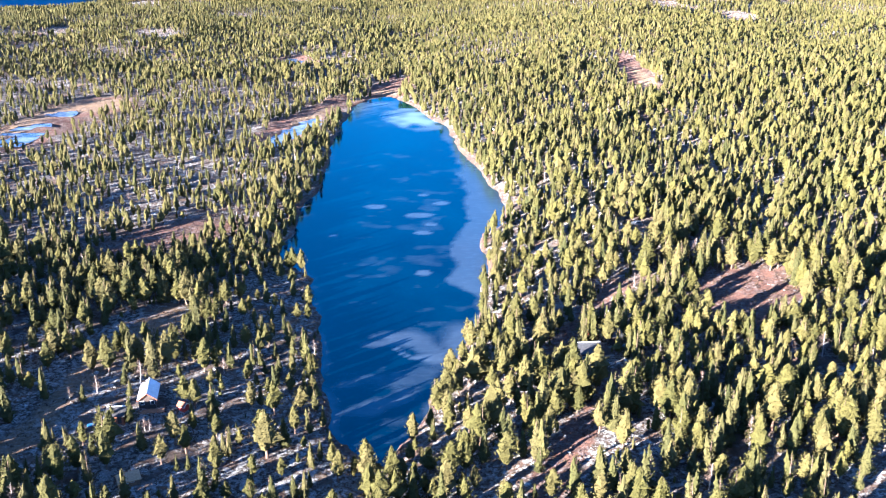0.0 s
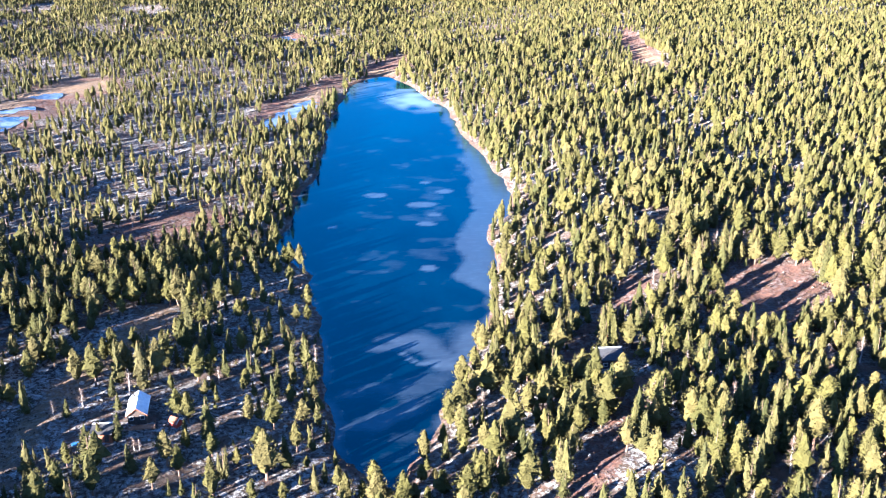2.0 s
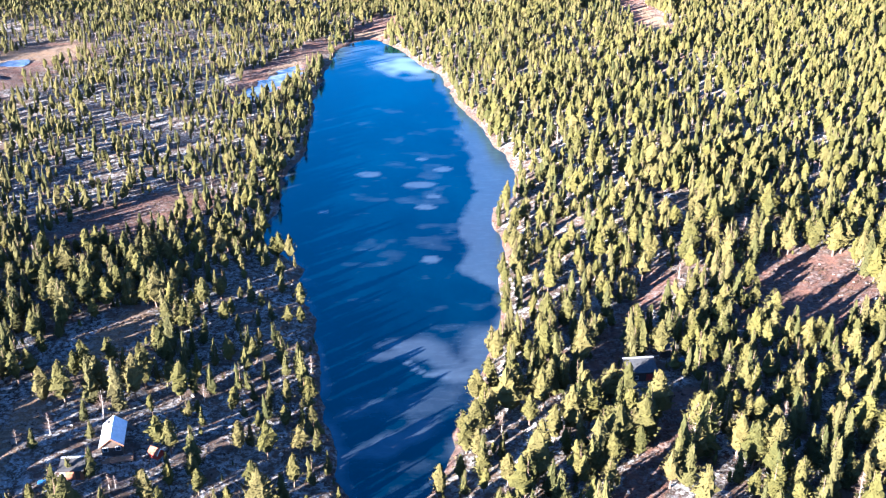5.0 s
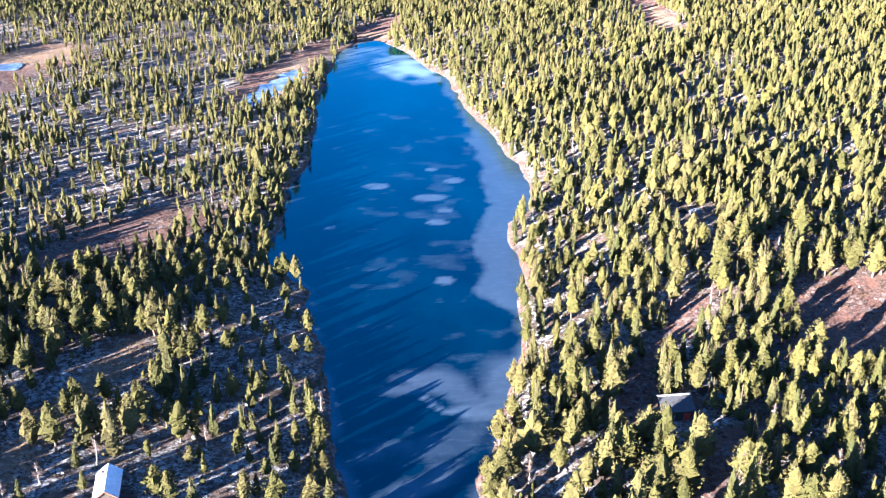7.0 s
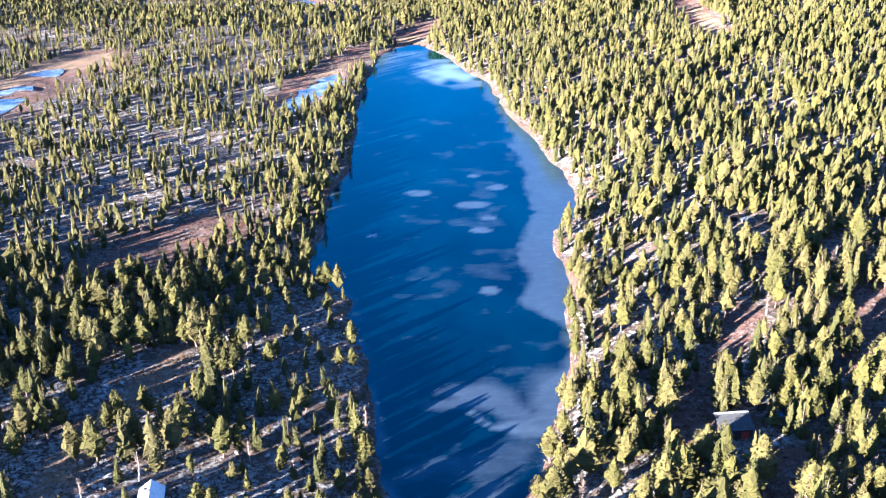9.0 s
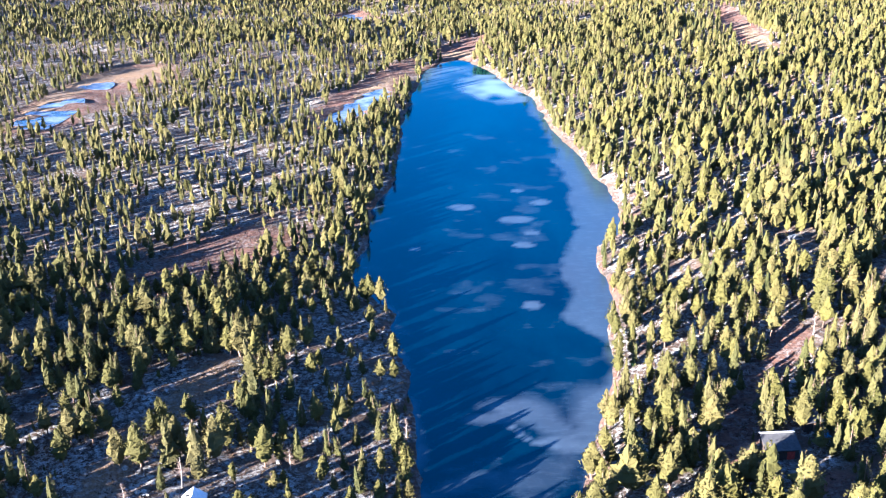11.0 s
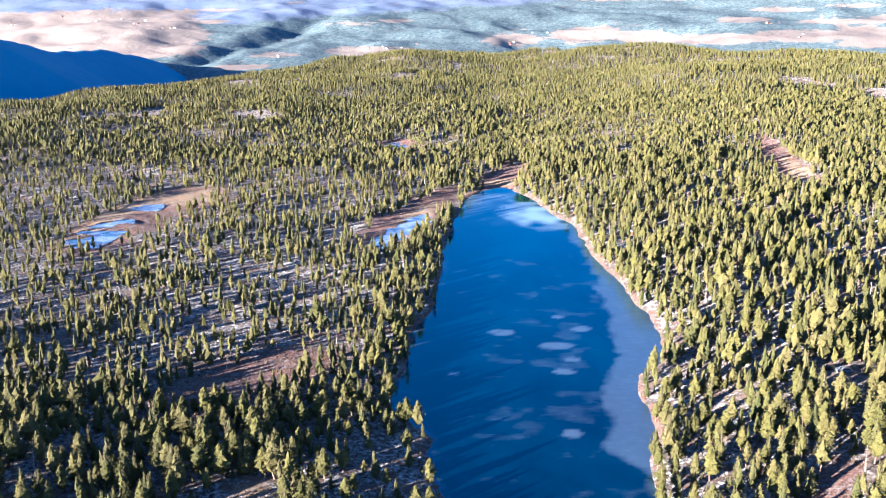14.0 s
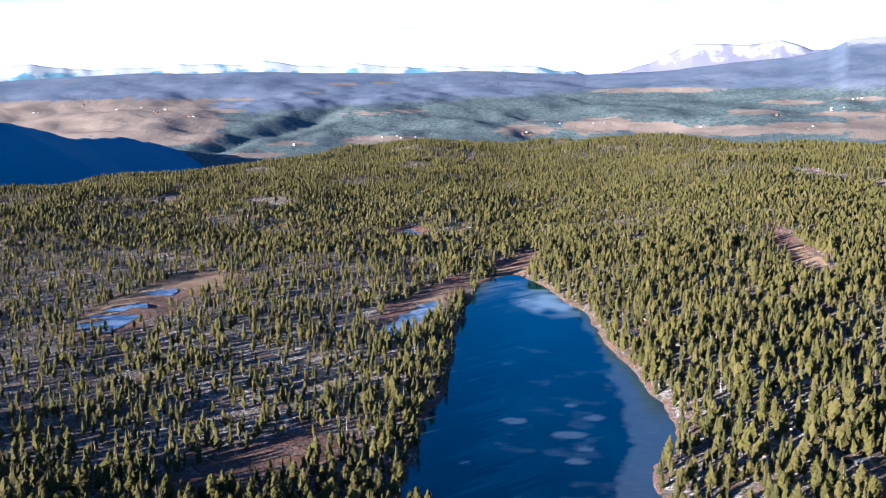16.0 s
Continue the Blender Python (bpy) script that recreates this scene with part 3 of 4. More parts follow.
def stem(rng, high, radius, sides=5, rings=4, bend=0.25):
    """A tapered, slightly bent stem."""
    sway = rng.normal(0, bend, (rings + 1, 2)).cumsum(0) * 0.3
    sway[0] = 0
    v, f = [], []
    for i in range(rings + 1):
        t = i / rings
        for j in range(sides):
            a = 2 * math.pi * j / sides
            r = radius * (1 - 0.88 * t) * (1.25 if i == 0 else 1)
            v.append((sway[i, 0] + r * math.cos(a), sway[i, 1] + r * math.sin(a), t * high))
    for i in range(rings):
        for j in range(sides):
            a, b = i * sides + j, i * sides + (j + 1) % sides
            f += [(a, b, b + sides), (a, b + sides, a + sides)]
    return np.array(v), np.array(f)


def limbs(rng, high, low, wide, n, thick):
    """Boughs: slim three-sided spikes leaving the stem."""
    v, f = [], []
    for i in range(n):
        z, a = rng.uniform(low, high * 0.9), rng.random() * 6.283
        reach = wide * (1 - z / high) * rng.uniform(0.8, 1.3) + 0.25
        d = np.array([math.cos(a), math.sin(a), rng.uniform(0.05, 0.7)])
        q = np.array([-math.sin(a), math.cos(a), 0])
        o = np.array([0, 0, z])
        k = len(v)
        v += [o + q * thick, o - q * thick, o + np.array([0, 0, thick * 1.6]), o + d * reach]
        f += [(k, k + 1, k + 3), (k + 1, k + 2, k + 3), (k + 2, k, k + 3)]
    return np.array(v), np.array(f)


def join(*parts):
    v, f, n = [], [], 0
    for a, b in parts:
        v.append(a), f.append(b + n)
        n += len(a)
    return np.concatenate(v), np.concatenate(f)


def boughs(rng, high, wide, low, conical, sides, tiers):
    """The body of a crown: tier over tier of boughs, each tier uneven and drawn in above, on a slightly leaning axis."""
    v, f = [], []
    us = np.linspace(0, 1, tiers + 1)[:-1] + rng.uniform(-0.25, 0.25, tiers) / tiers * 0.7
    us[0] = 0.0
    lean = rng.normal(0, 0.035, 2)
    lobe, heavy = rng.uniform(0, 6.283, 3), rng.uniform(0.05, 0.17 if conical else 0.24, 3)
    rings = []
    for i, u in enumerate(us):
        u1 = us[i + 1] if i + 1 < tiers else 1.0
        w = wide * float(outline(u, conical)) * rng.uniform(0.66, 1.02)
        rings.append((u, w, 0.24))
        rings.append((u + 0.72 * (u1 - u), wide * float(outline(u + 0.72 * (u1 - u), conical)) * rng.uniform(0.5, 0.7), 0.2))
    for u, w, rag in rings:
        for j in range(sides):
            a = 2 * math.pi * (j + rng.uniform(-0.3, 0.3)) / sides
            r = w * (1 + sum(h * math.cos((q + 1) * a + lobe[q] + 5 * u) for q, h in enumerate(heavy))) * rng.uniform(1 - rag, 1 + rag)
            z = u + rng.uniform(-0.3, 0.3) / tiers * (1 if u else 0.3)
            v.append((r * math.cos(a) + lean[0] * u * high, r * math.sin(a) + lean[1] * u * high, low + (high - low) * min(z, 0.985)))
    for i in range(len(rings) - 1):
        for j in range(sides):
            a, b = i * sides + j, i * sides + (j + 1) % sides
            f += [(a, b, b + sides), (a, b + sides, a + sides)]
    top = len(v)
    v.append((lean[0] * high, lean[1] * high, high))
    f += [(top - sides + j, top - sides + (j + 1) % sides, top) for j in range(sides)]
    if tiers == 1:
        return np.array(v), np.array(f)
    v.append((0, 0, low + 0.04 * high))
    f += [((j + 1) % sides, j, top + 1) for j in range(sides)]
    return np.array(v), np.array(f)


def soft_normals(rng, v, f, crown):
    """Normals that round a crown off as a whole, as its many needles do, with a little scatter."""
    out = v * (1, 1, 0)
    out /= np.linalg.norm(out, axis=1)[:, None] + 1e-6
    if crown:
        out = out + (0, 0, 0.42)
    return out / (np.linalg.norm(out, axis=1)[:, None] + 1e-6)


def crown_normals(rng, v, f):
    """Normals between the crown's own facets and its round whole."""
    g = np.zeros_like(v)
    fn = np.cross(v[f[:, 1]] - v[f[:, 0]], v[f[:, 2]] - v[f[:, 0]])
    fn /= np.linalg.norm(fn, axis=1)[:, None] + 1e-6
    for c in range(3):
        np.add.at(g, f[:, c], fn)
    g /= np.linalg.norm(g, axis=1)[:, None] + 1e-6
    n = 0.62 * g + 0.75 * soft_normals(rng, v, f, True)
    return n / (np.linalg.norm(n, axis=1)[:, None] + 1e-6)


def shape(seed, kind, detail):
    """(wood, crown) arrays of one tree about 10 m high. detail: 0 far, 1 middle, 2 near, 3 farthest."""
    rng = np.random.default_rng(seed)
    n, size = ((6, 0.95), (34, 0.58), (250, 0.37), (3, 1.0))[detail]
    sides, tiers = ((3, 2), (5, 4), (8, 6), (4, 1))[detail]
    high = 10.0
    if kind != "birch":
        conical = kind == "spruce"
        wide = rng.uniform(1.35, 1.85) if conical else rng.uniform(1.6, 2.25)
        low = rng.uniform(0.2, 0.9) if conical else rng.uniform(0.8, 2.4)
        crown = join(tufts(rng, n, high, wide, low, size, conical, ((0.7, 1.0), (0.7, 1.15), (0.62, 1.22), (0.6, 1.0))[detail]), boughs(rng, high, wide, low, conical, sides, tiers))
    else:
        wide, low = rng.uniform(1.5, 2.2), rng.uniform(2.2, 3.2)
        v, f = limbs(rng, high, low, wide * 1.5, (8, 30, 90, 6)[detail], (0.16, 0.09, 0.05, 0.2)[detail])
        crown = (v, f)
    if detail in (0, 3):
        wood = (np.array([(-0.2, 0, 0), (0.2, 0.05, 0), (0, 0.1, high * 0.6), (0, 0.3, 0)]), np.array([(0, 1, 2), (1, 3, 2), (3, 0, 2)]))
    elif detail == 1:
        wood = stem(rng, high * 0.9, 0.17, 3, 2)
    else:
        wood = join(stem(rng, high * 0.95, 0.17, 6, 5), limbs(rng, high * 0.9, low * 0.7, wide * 0.8, 9, 0.05))
    return (*wood, soft_normals(rng, *wood, False)), (*crown, crown_normals(rng, *crown))


KINDS = {"pine": (M_BARK, M_PINE), "spruce": (M_BARK, M_SPRUCE), "birch": (M_BIRCH, M_TWIG)}
SHAPES = {(kd, dt): [shape(100 * i + 7 * dt + len(kd), kd, dt) for i in range((10, 12, 8, 12)[dt])] for kd in KINDS for dt in range(4)}


def thickness(x, y):
    """How closely the trees stand, 0 to 1."""
    d = from_shore(x, y)
    west_side = x < -20
    th = np.where(west_side, np.where((x < -70) & (y > 380), 0.58, 0.48), 0.93)
    belt = west_side & (y > 330) & (y < 640) & (d < 42)
    th = np.where(belt, 0.9, th)
    th = np.where(west_side & (y < 330), 0.46 + 0.25 * waves(x, y, 22, 71), th)
    th = np.where(west_side & (x < -62) & (x > -150) & (y > 295) & (y < 345), 0.85, th)
    th = np.where(west_side & (x < -120) & (y < 420) & (y > 300), 0.7, th)
    north = np.clip((y - 640) / 160, 0, 1)
    th = th * (1 - north) + north * np.where((x > -60) | (y > 850), 0.97, 0.7 + 0.4 * waves(x, y, 70, 72))
    th = th + 0.3 * np.minimum(waves(x, y, 26, 73), 0.2) - np.where((x > 0) & (y < 450), 0.12 * (waves(x, y, 15, 74) > 0.3), 0)
    th = np.where((x > 0) & (d < 9), 0.95, th)
    # closer stand outside the view, to shade the ground inside it
    th = np.where(west_side & (y < 330) & (x < -96 - (y - 200) * 0.36), 0.6, th)
    th = np.where(y < 192, 0.7, th)
    rocky = np.zeros(np.shape(x))
    for cx, cy, rx, ry in ROCKS[:11]:
        rocky = np.maximum(rocky, oval(x, y, cx, cy, rx, ry, 0, 0.2))
    th = th * (1 - 0.35 * np.clip(rocky * 1.6, 0, 1))
    th = th * np.where((y > 700) & (waves(x, y, 48, 76) + 0.4 * waves(x, y, 20, 77) > 0.72), 0.06, 1)
    return np.where(d < 0.5, 0, th) * (openness(x, y) < 0.5 + 0.02)


# trees that stand out singly: place, height, kind
GROVE_TRACK = ((-115.6, 267.5, 5.1, "s"), (-106.1, 252.5, 9.2, "p"), (-101.3, 236.0, 9.8, "s"), (-102.9, 261.1, 9.2, "p"), (-101.0, 265.0, 7.8, "p"), (-105.1, 281.3, 9.2, "p"), (-93.9, 252.0, 9.2, "p"), (-99.9, 283.3, 6.1, "s"), (-88.8, 250.7, 12.0, "p"), (-89.8, 262.3, 7.9, "p"), (-87.5, 263.9, 10.1, "p"), (-83.3, 252.9, 12.1, "s"), (-83.4, 258.8, 8.7, "p"), (-76.0, 249.0, 13.9, "s"), (-83.3, 270.5, 7.8, "p"), (-73.4, 253.2, 12.1, "p"), (-72.8, 260.1, 11.7, "p"), (-78.9, 236.0, 4.7, "s"), (-75.2, 222.3, 7.1, "s"), (-79.1, 222.5, 5.0, "s"), (-90.1, 232.4, 5.0, "s"), (-86.5, 210.5, 5.8, "s"), (-83.4, 211.7, 6.1, "p"), (-74.7, 201.2, 10.1, "p"), (-81.0, 200.4, 9.8, "p"), (-79.8, 207.2, 5.7, "s"), (-77.3, 196.3, 8.3, "s"), (-62.7, 203.5, 7.8, "p"), (-89.0, 202.1, 5.4, "s"), (-92.0, 198.1, 4.6, "s"), (-91.9, 215.3, 3.2, "s"))
GROVE_CABIN = ((-70.4, 218.3, 3.7, "b"), (-69.3, 218.7, 3.4, "b"), (-88.0, 237.9, 5.5, "b"), (-94.0, 234.1, 4.4, "b"), (-63.6, 232.5, 8.0, "p"), (-60.5, 230.3, 8.5, "p"), (-59.6, 222.7, 6.0, "s"), (-54.8, 226.5, 9.7, "s"), (-56.6, 226.3, 4.1, "b"), (-63.2, 253.7, 10.3, "p"), (-60.1, 254.8, 7.3, "p"), (-59.6, 244.0, 5.1, "p"), (-57.7, 246.2, 4.4, "p"), (-57.4, 252.2, 5.3, "b"), (-67.6, 260.5, 6.2, "p"), (-70.3, 262.2, 7.1, "s"), (-72.5, 279.7, 7.4, "p"), (-68.1, 246.6, 5.2, "p"), (-57.7, 268.5, 7.2, "s"), (-56.5, 279.1, 4.3, "s"), (-50.5, 273.1, 9.2, "s"), (-50.2, 258.2, 7.4, "s"), (-48.1, 258.2, 5.0, "s"), (-46.0, 253.0, 4.6, "s"), (-47.3, 245.9, 3.9, "s"), (-44.6, 262.9, 5.4, "s"))
GROVE_SHORE = ((-39.8, 264.4, 6.3, "s"), (-35.7, 257.7, 3.7, "p"), (-42.1, 248.7, 6.1, "s"), (-40.2, 229.8, 9.3, "p"), (-37.5, 241.1, 6.1, "p"), (-43.1, 240.1, 5.1, "p"), (-38.9, 208.0, 12.5, "p"), (-38.0, 211.7, 6.6, "p"), (-33.8, 220.2, 8.0, "p"), (-35.2, 213.5, 8.1, "s"), (-27.3, 225.1, 5.7, "s"), (-49.5, 201.7, 7.9, "p"), (-58.6, 200.8, 4.5, "s"), (-56.2, 201.9, 4.1, "s"), (-40.7, 199.6, 5.8, "p"), (-34.1, 199.3, 5.4, "p"), (-31.3, 205.6, 2.5, "s"), (-30.6, 212.2, 3.5, "p"), (-67.1, 288.3, 7.8, "p"), (-38.3, 291.2, 6.1, "p"), (-69.5, 283.8, 3.3, "s"), (-64.3, 275.6, 7.4, "s"), (-22.8, 203.7, 6.4, "p"), (-21.0, 197.5, 8.4, "p"), (-17.7, 199.4, 5.6, "p"))
GROVE_SOUTH = ((7.8, 238.2, 9.3, "p"), (2.1, 229.9, 7.7, "p"), (0.2, 219.4, 6.7, "p"), (4.1, 227.3, 7.6, "p"), (4.5, 218.7, 7.7, "p"), (-3.6, 210.6, 3.6, "p"), (-5.0, 205.4, 4.9, "p"), (-6.9, 201.2, 4.5, "s"), (-2.0, 205.2, 3.4, "p"), (-3.7, 194.4, 6.9, "p"), (-0.2, 199.7, 6.4, "p"), (4.4, 194.1, 10.0, "p"), (6.7, 206.5, 6.4, "s"), (7.9, 196.0, 8.7, "p"), (9.5, 215.5, 7.4, "p"), (11.8, 207.8, 10.9, "p"), (15.4, 214.1, 12.4, "p"), (20.1, 242.1, 11.1, "p"), (20.8, 228.2, 9.5, "p"), (17.3, 195.7, 9.6, "p"), (21.2, 200.2, 7.0, "s"), (29.6, 248.9, 8.6, "s"), (29.9, 223.8, 10.2, "p"), (27.8, 206.4, 8.9, "p"), (24.1, 193.5, 6.2, "s"), (16.5, 236.5, 8.2, "p"), (17.3, 216.4, 5.9, "p"), (24.6, 238.2, 4.8, "s"))
GROVES = GROVE_TRACK + GROVE_CABIN + GROVE_SHORE + GROVE_SOUTH


def planted(x, y):
    """Where the single trees above stand instead of scattered ones."""
    west_part = (x < -16) & (y < 286) & (x > -92 - (y - 200) * 0.36)
    east_part = (x > -14) & (y < 244) & (x < 26 + (y - 197) * 0.14)
    return (west_part | east_part) & (y > 193)


def sites(step, rmin, rmax, seed, side=(-32, 36)):
    """Scattered places in the plan between two distances from the southern end of the walk."""
    rng = np.random.default_rng(seed)
    xs, ys = np.meshgrid(np.arange(-rmax * 0.8, rmax * 0.66, step), np.arange(90, rmax + 60, step))
    x, y = xs.ravel() + rng.uniform(-0.48, 0.48, xs.size) * step, ys.ravel() + rng.uniform(-0.48, 0.48, xs.size) * step
    r, az = np.hypot(x + 8, y - 20), np.degrees(np.arctan2(-8 - x, y - 20))
    ok = (r >= rmin) & (r < rmax) & (az < side[1]) & (az > side[0])
    x, y = x[ok], y[ok]
    r = np.hypot(x - EYE_END[0], y - EYE_END[1])
    az = np.degrees(np.arctan2(EYE_END[0] - x, y - EYE_END[1]))
    lone = np.array([q[:2] for q in GROVES])
    gap = np.sqrt(((x[:, None] - lone[None, :, 0]) ** 2 + (y[:, None] - lone[None, :, 1]) ** 2).min(1))
    fill = np.where(x > -14, 0.5, np.where(y > 240, 0.5, 0.3)) * (gap > 3.4) * (openness(x, y) < 0.3) * (from_shore(x, y) > 1)
    ok = (rng.random(len(x)) < np.where(planted(x, y), fill, thickness(x, y))) & (r < ridge_start(az) + 110)
    return x[ok], y[ok], rng


def species(x, y, rng):
    """0 pine, 1 spruce, 2 bare birch."""
    q = rng.random(len(x))
    kind = np.where(q < 0.42, 1, 0)
    birchy = 0.025 + 0.1 * np.clip(waves(x, y, 30, 75) - 0.2, 0, 1) + np.where((np.hypot(x + 86, y - 388) < 17), 0.5, 0)
    return np.where(rng.random(len(x)) < birchy, 2, kind)


def wood_mass(name, label, x, y, rng, detail, tall, fat=1.0):
    """One mesh of many trees."""
    z, kind = height(x, y), species(x, y, rng)
    low_bank = (x < -16) & (y < 330) & (from_shore(x, y) < 34)
    stand = 1.0 + 0.2 * waves(x, y, 42, 78) + 0.12 * waves(x, y, 17, 79)
    V, F, S, T, N, n = [], [], [], [], [], 0
    for i in range(len(x)):
        kd = ("pine", "spruce", "birch")[kind[i]]
        opts = SHAPES[kd, detail]
        wood, crown = opts[rng.integers(len(opts))]
        s = tall * stand[i] * rng.uniform(0.6, 1.2) / 10 * (0.8 if x[i] < -70 and 380 < y[i] < 700 else 1)
        if low_bank[i]:
            s *= 0.72
        if kd == "birch":
            s *= 0.8
        w = s * rng.uniform(0.85, 1.2) * fat * (0.88 if x[i] < -70 and 380 < y[i] < 700 else 1)
        a = rng.random() * 6.283
        ca, sa = math.cos(a) * w, math.sin(a) * w
        tone = rng.random()
        for (v, f, nn), slot in ((wood, 2 * kind[i]), (crown, 2 * kind[i] + 1)):
            q = np.empty_like(v)
            q[:, 0] = v[:, 0] * ca - v[:, 1] * sa + x[i]
            q[:, 1] = v[:, 0] * sa + v[:, 1] * ca + y[i]
            q[:, 2] = v[:, 2] * s + z[i] - 0.1
            V.append(q), F.append(f + n)
            c1, s1 = math.cos(a), math.sin(a)
            N.append(np.stack([nn[:, 0] * c1 - nn[:, 1] * s1, nn[:, 0] * s1 + nn[:, 1] * c1, nn[:, 2]], 1))
            S.append(np.full(len(f), slot)), T.append(np.full(len(v), tone))
            n += len(v)
    mats = [q for kd in ("pine", "spruce", "birch") for q in KINDS[kd]]
    ob = new(name, mesh_of(name, np.concatenate(V), np.concatenate(F), mats, np.concatenate(S), (("tone", np.concatenate(T)),), normals=np.concatenate(N)))
    return tagged(ob, label, "forest", kind="stuff")


TALL = 9.4
NEAR = sites(4.15, 150, 345, 21)
near_x, near_y, near_rng = NEAR
# the trees nearest the walk stand as things of their own
order = np.argsort(near_y + 0.25 * np.abs(near_x + 5))
pick, rest = order[:210], order[210:]
wood_mass("pine_wood", "mixed pine and spruce wood in low sunlight", near_x[rest], near_y[rest], near_rng, 2, TALL, 1.22)
# trees beyond the view's west and south edges, added for the shadows they throw
wx, wy, wrng = sites(5.0, 120, 360, 24, (36, 52))
sx2, sy2, srng = sites(5.0, 95, 150, 25)
wood_mass("outer_wood", "unseen mixed pine and spruce wood that shades the track", np.concatenate([wx, sx2]), np.concatenate([wy, sy2]), wrng, 1, TALL, 1.25)
mx, my, mrng = sites(4.4, 345, 720, 22, (-30, 36))
wood_mass("lakeside_wood", "mixed pine and spruce wood round the frozen lake", mx, my, mrng, 1, TALL * 0.9, 1.4)
fx, fy, frng = sites(3.7, 720, 1000, 23, (-28.5, 32))
wood_mass("northern_wood", "dense conifer forest north of the lake", fx, fy, frng, 0, TALL * 0.68, 1.6)
fx, fy, frng = sites(3.7, 1000, 1750, 27, (-28.5, 32))
wood_mass("far_wood", "dense conifer forest on the far plateau", fx, fy, frng, 3, TALL * 0.64, 1.75)


def part(name, me, parent, label=""):
    ob = new(name, me)
    ob.parent = parent
    return tagged(ob, label) if label else ob


TREES = {}
LABELS = {"pine": ("pine_tree", "sunlit Scots pine with an uneven olive-green crown", "pine"), "spruce": ("spruce_tree", "slim sunlit spruce with a pointed olive-green crown", "spruce"),
          "birch": ("birch_tree", "leafless birch with fine grey-brown twigs", "birch")}
LONE = [(x, y, h, {"p": "pine", "s": "spruce", "b": "birch"}[q]) for x, y, h, q in GROVES]
for i, q in zip(pick, species(near_x[pick], near_y[pick], near_rng)):
    kd = ("pine", "spruce", "birch")[q]
    LONE.append((near_x[i], near_y[i], 0.9 * TALL * near_rng.uniform(0.55, 1.25) * (0.8 if kd == "birch" else 1) * (0.72 if near_x[i] < -16 and near_x[i] > -75 else 1), kd))
for x, y, h, kd in LONE:
    which, s = int(near_rng.integers(8)), h * 1.06 / 10
    fat = s * near_rng.uniform(1.05, 1.4) * (1.1 if h < 7 else 1)
    place = pose(x, y, at(x, y) - 0.1, near_rng.uniform(-2, 2), near_rng.uniform(-2, 2), near_rng.uniform(0, 360))
    if (kd, which) not in TREES:
        wood, crown = SHAPES[kd, 2][which]
        root = new(LABELS[kd][0])
        root.empty_display_size = 0.5
        part("trunk", mesh_of("trunk", *wood[:2], [KINDS[kd][0]]), root)
        part("crown", mesh_of("crown", *crown[:2], [KINDS[kd][1]], attrs=(("tone", np.zeros(len(crown[0]))),), normals=crown[2]), root)
        tagged(root, LABELS[kd][1], LABELS[kd][2], "trees round the lake")
        root.matrix_basis = place
        TREES[kd, which] = root
        ob = root
    else:
        ob = copy_thing(TREES[kd, which], place)
    ob.scale = (fat, fat, s)

# saplings and dwarf birch between the tall trees
sap_x, sap_y, prng = sites(4.6, 150, 345, 26)
near_bank = (prng.random(len(sap_x)) < 0.6) & (from_shore(sap_x, sap_y) > 0.8)
wood_mass("saplings", "small young pines, spruces and bare dwarf birches", sap_x[near_bank], sap_y[near_bank], prng, 1, 2.9, 1.3)

# low heather, dwarf birch and sedge
hx, hy = RNG.uniform(-130, 130, 40000), RNG.uniform(165, 420, 40000)
ok = (from_shore(hx, hy) > 0.3) & (np.degrees(np.abs(np.arctan2(hx + 8, hy - 10))) < 31) & (RNG.random(40000) < 0.45) & (waves(hx, hy, 7, 81) + 0.5 * waves(hx, hy, 3, 82) > -0.25) & (np.abs(hx + 75) + np.abs(hy - 231) > 9)
hx, hy = hx[ok], hy[ok]
hz = height(hx, hy)
V, tone, slot = [], [], []
per = 4
for q in range(per):
    s = RNG.uniform(0.2, 0.55, len(hx))[:, None]
    a = RNG.uniform(0, 6.283, len(hx))
    o = np.stack([hx, hy, hz], 1) + RNG.normal(0, 0.22, (len(hx), 3)) * (1, 1, 0)
    d = np.stack([np.cos(a), np.sin(a), 0 * a], 1)
    V.append(np.stack([o + d * s * 0.6 - (0, 0, 0.05), o - d * s * 0.6 - (0, 0, 0.05), o + np.stack([RNG.normal(0, 0.2, len(hx)), RNG.normal(0, 0.2, len(hx)), 0.75 * s[:, 0]], 1)], 1))
V = np.stack(V, 1).reshape(-1, 3)
tone = RNG.random(len(hx)).repeat(per * 3)
slot = (from_shore(hx, hy) < 2.2).astype(int).repeat(per)
heather = new("heather", mesh_of("heather", V, np.arange(len(V)).reshape(-1, 3), [M_HEATHER, M_SEDGE], slot, (("tone", tone),)))
tagged(heather, "low brown heather and dry sedge tufts", "undergrowth", kind="stuff")


# ---- boulders ----
def boulder_mesh(seed):
    rng = np.random.default_rng(seed)
    bm = bmesh.new()
    bmesh.ops.create_icosphere(bm, subdivisions=2, radius=1.0)
    dirs = [Vector(rng.normal(0, 1, 3)).normalized() for _ in range(7)]
    for v in bm.verts:
        cut = min((rng.uniform(0.62, 0.7) / max(v.co.dot(d), 0.001) for d in dirs if v.co.dot(d) > 0.75), default=1.0)
        v.co = v.co * min(1.0, cut) + Vector(rng.normal(0, 0.03, 3))
        v.co.z *= 0.62
    me = bpy.data.meshes.new("boulder")
    bm.to_mesh(me)
    bm.free()
    me.materials.append(M_ROCK)
    return me


STONES = [boulder_mesh(i) for i in range(6)]
count = 0
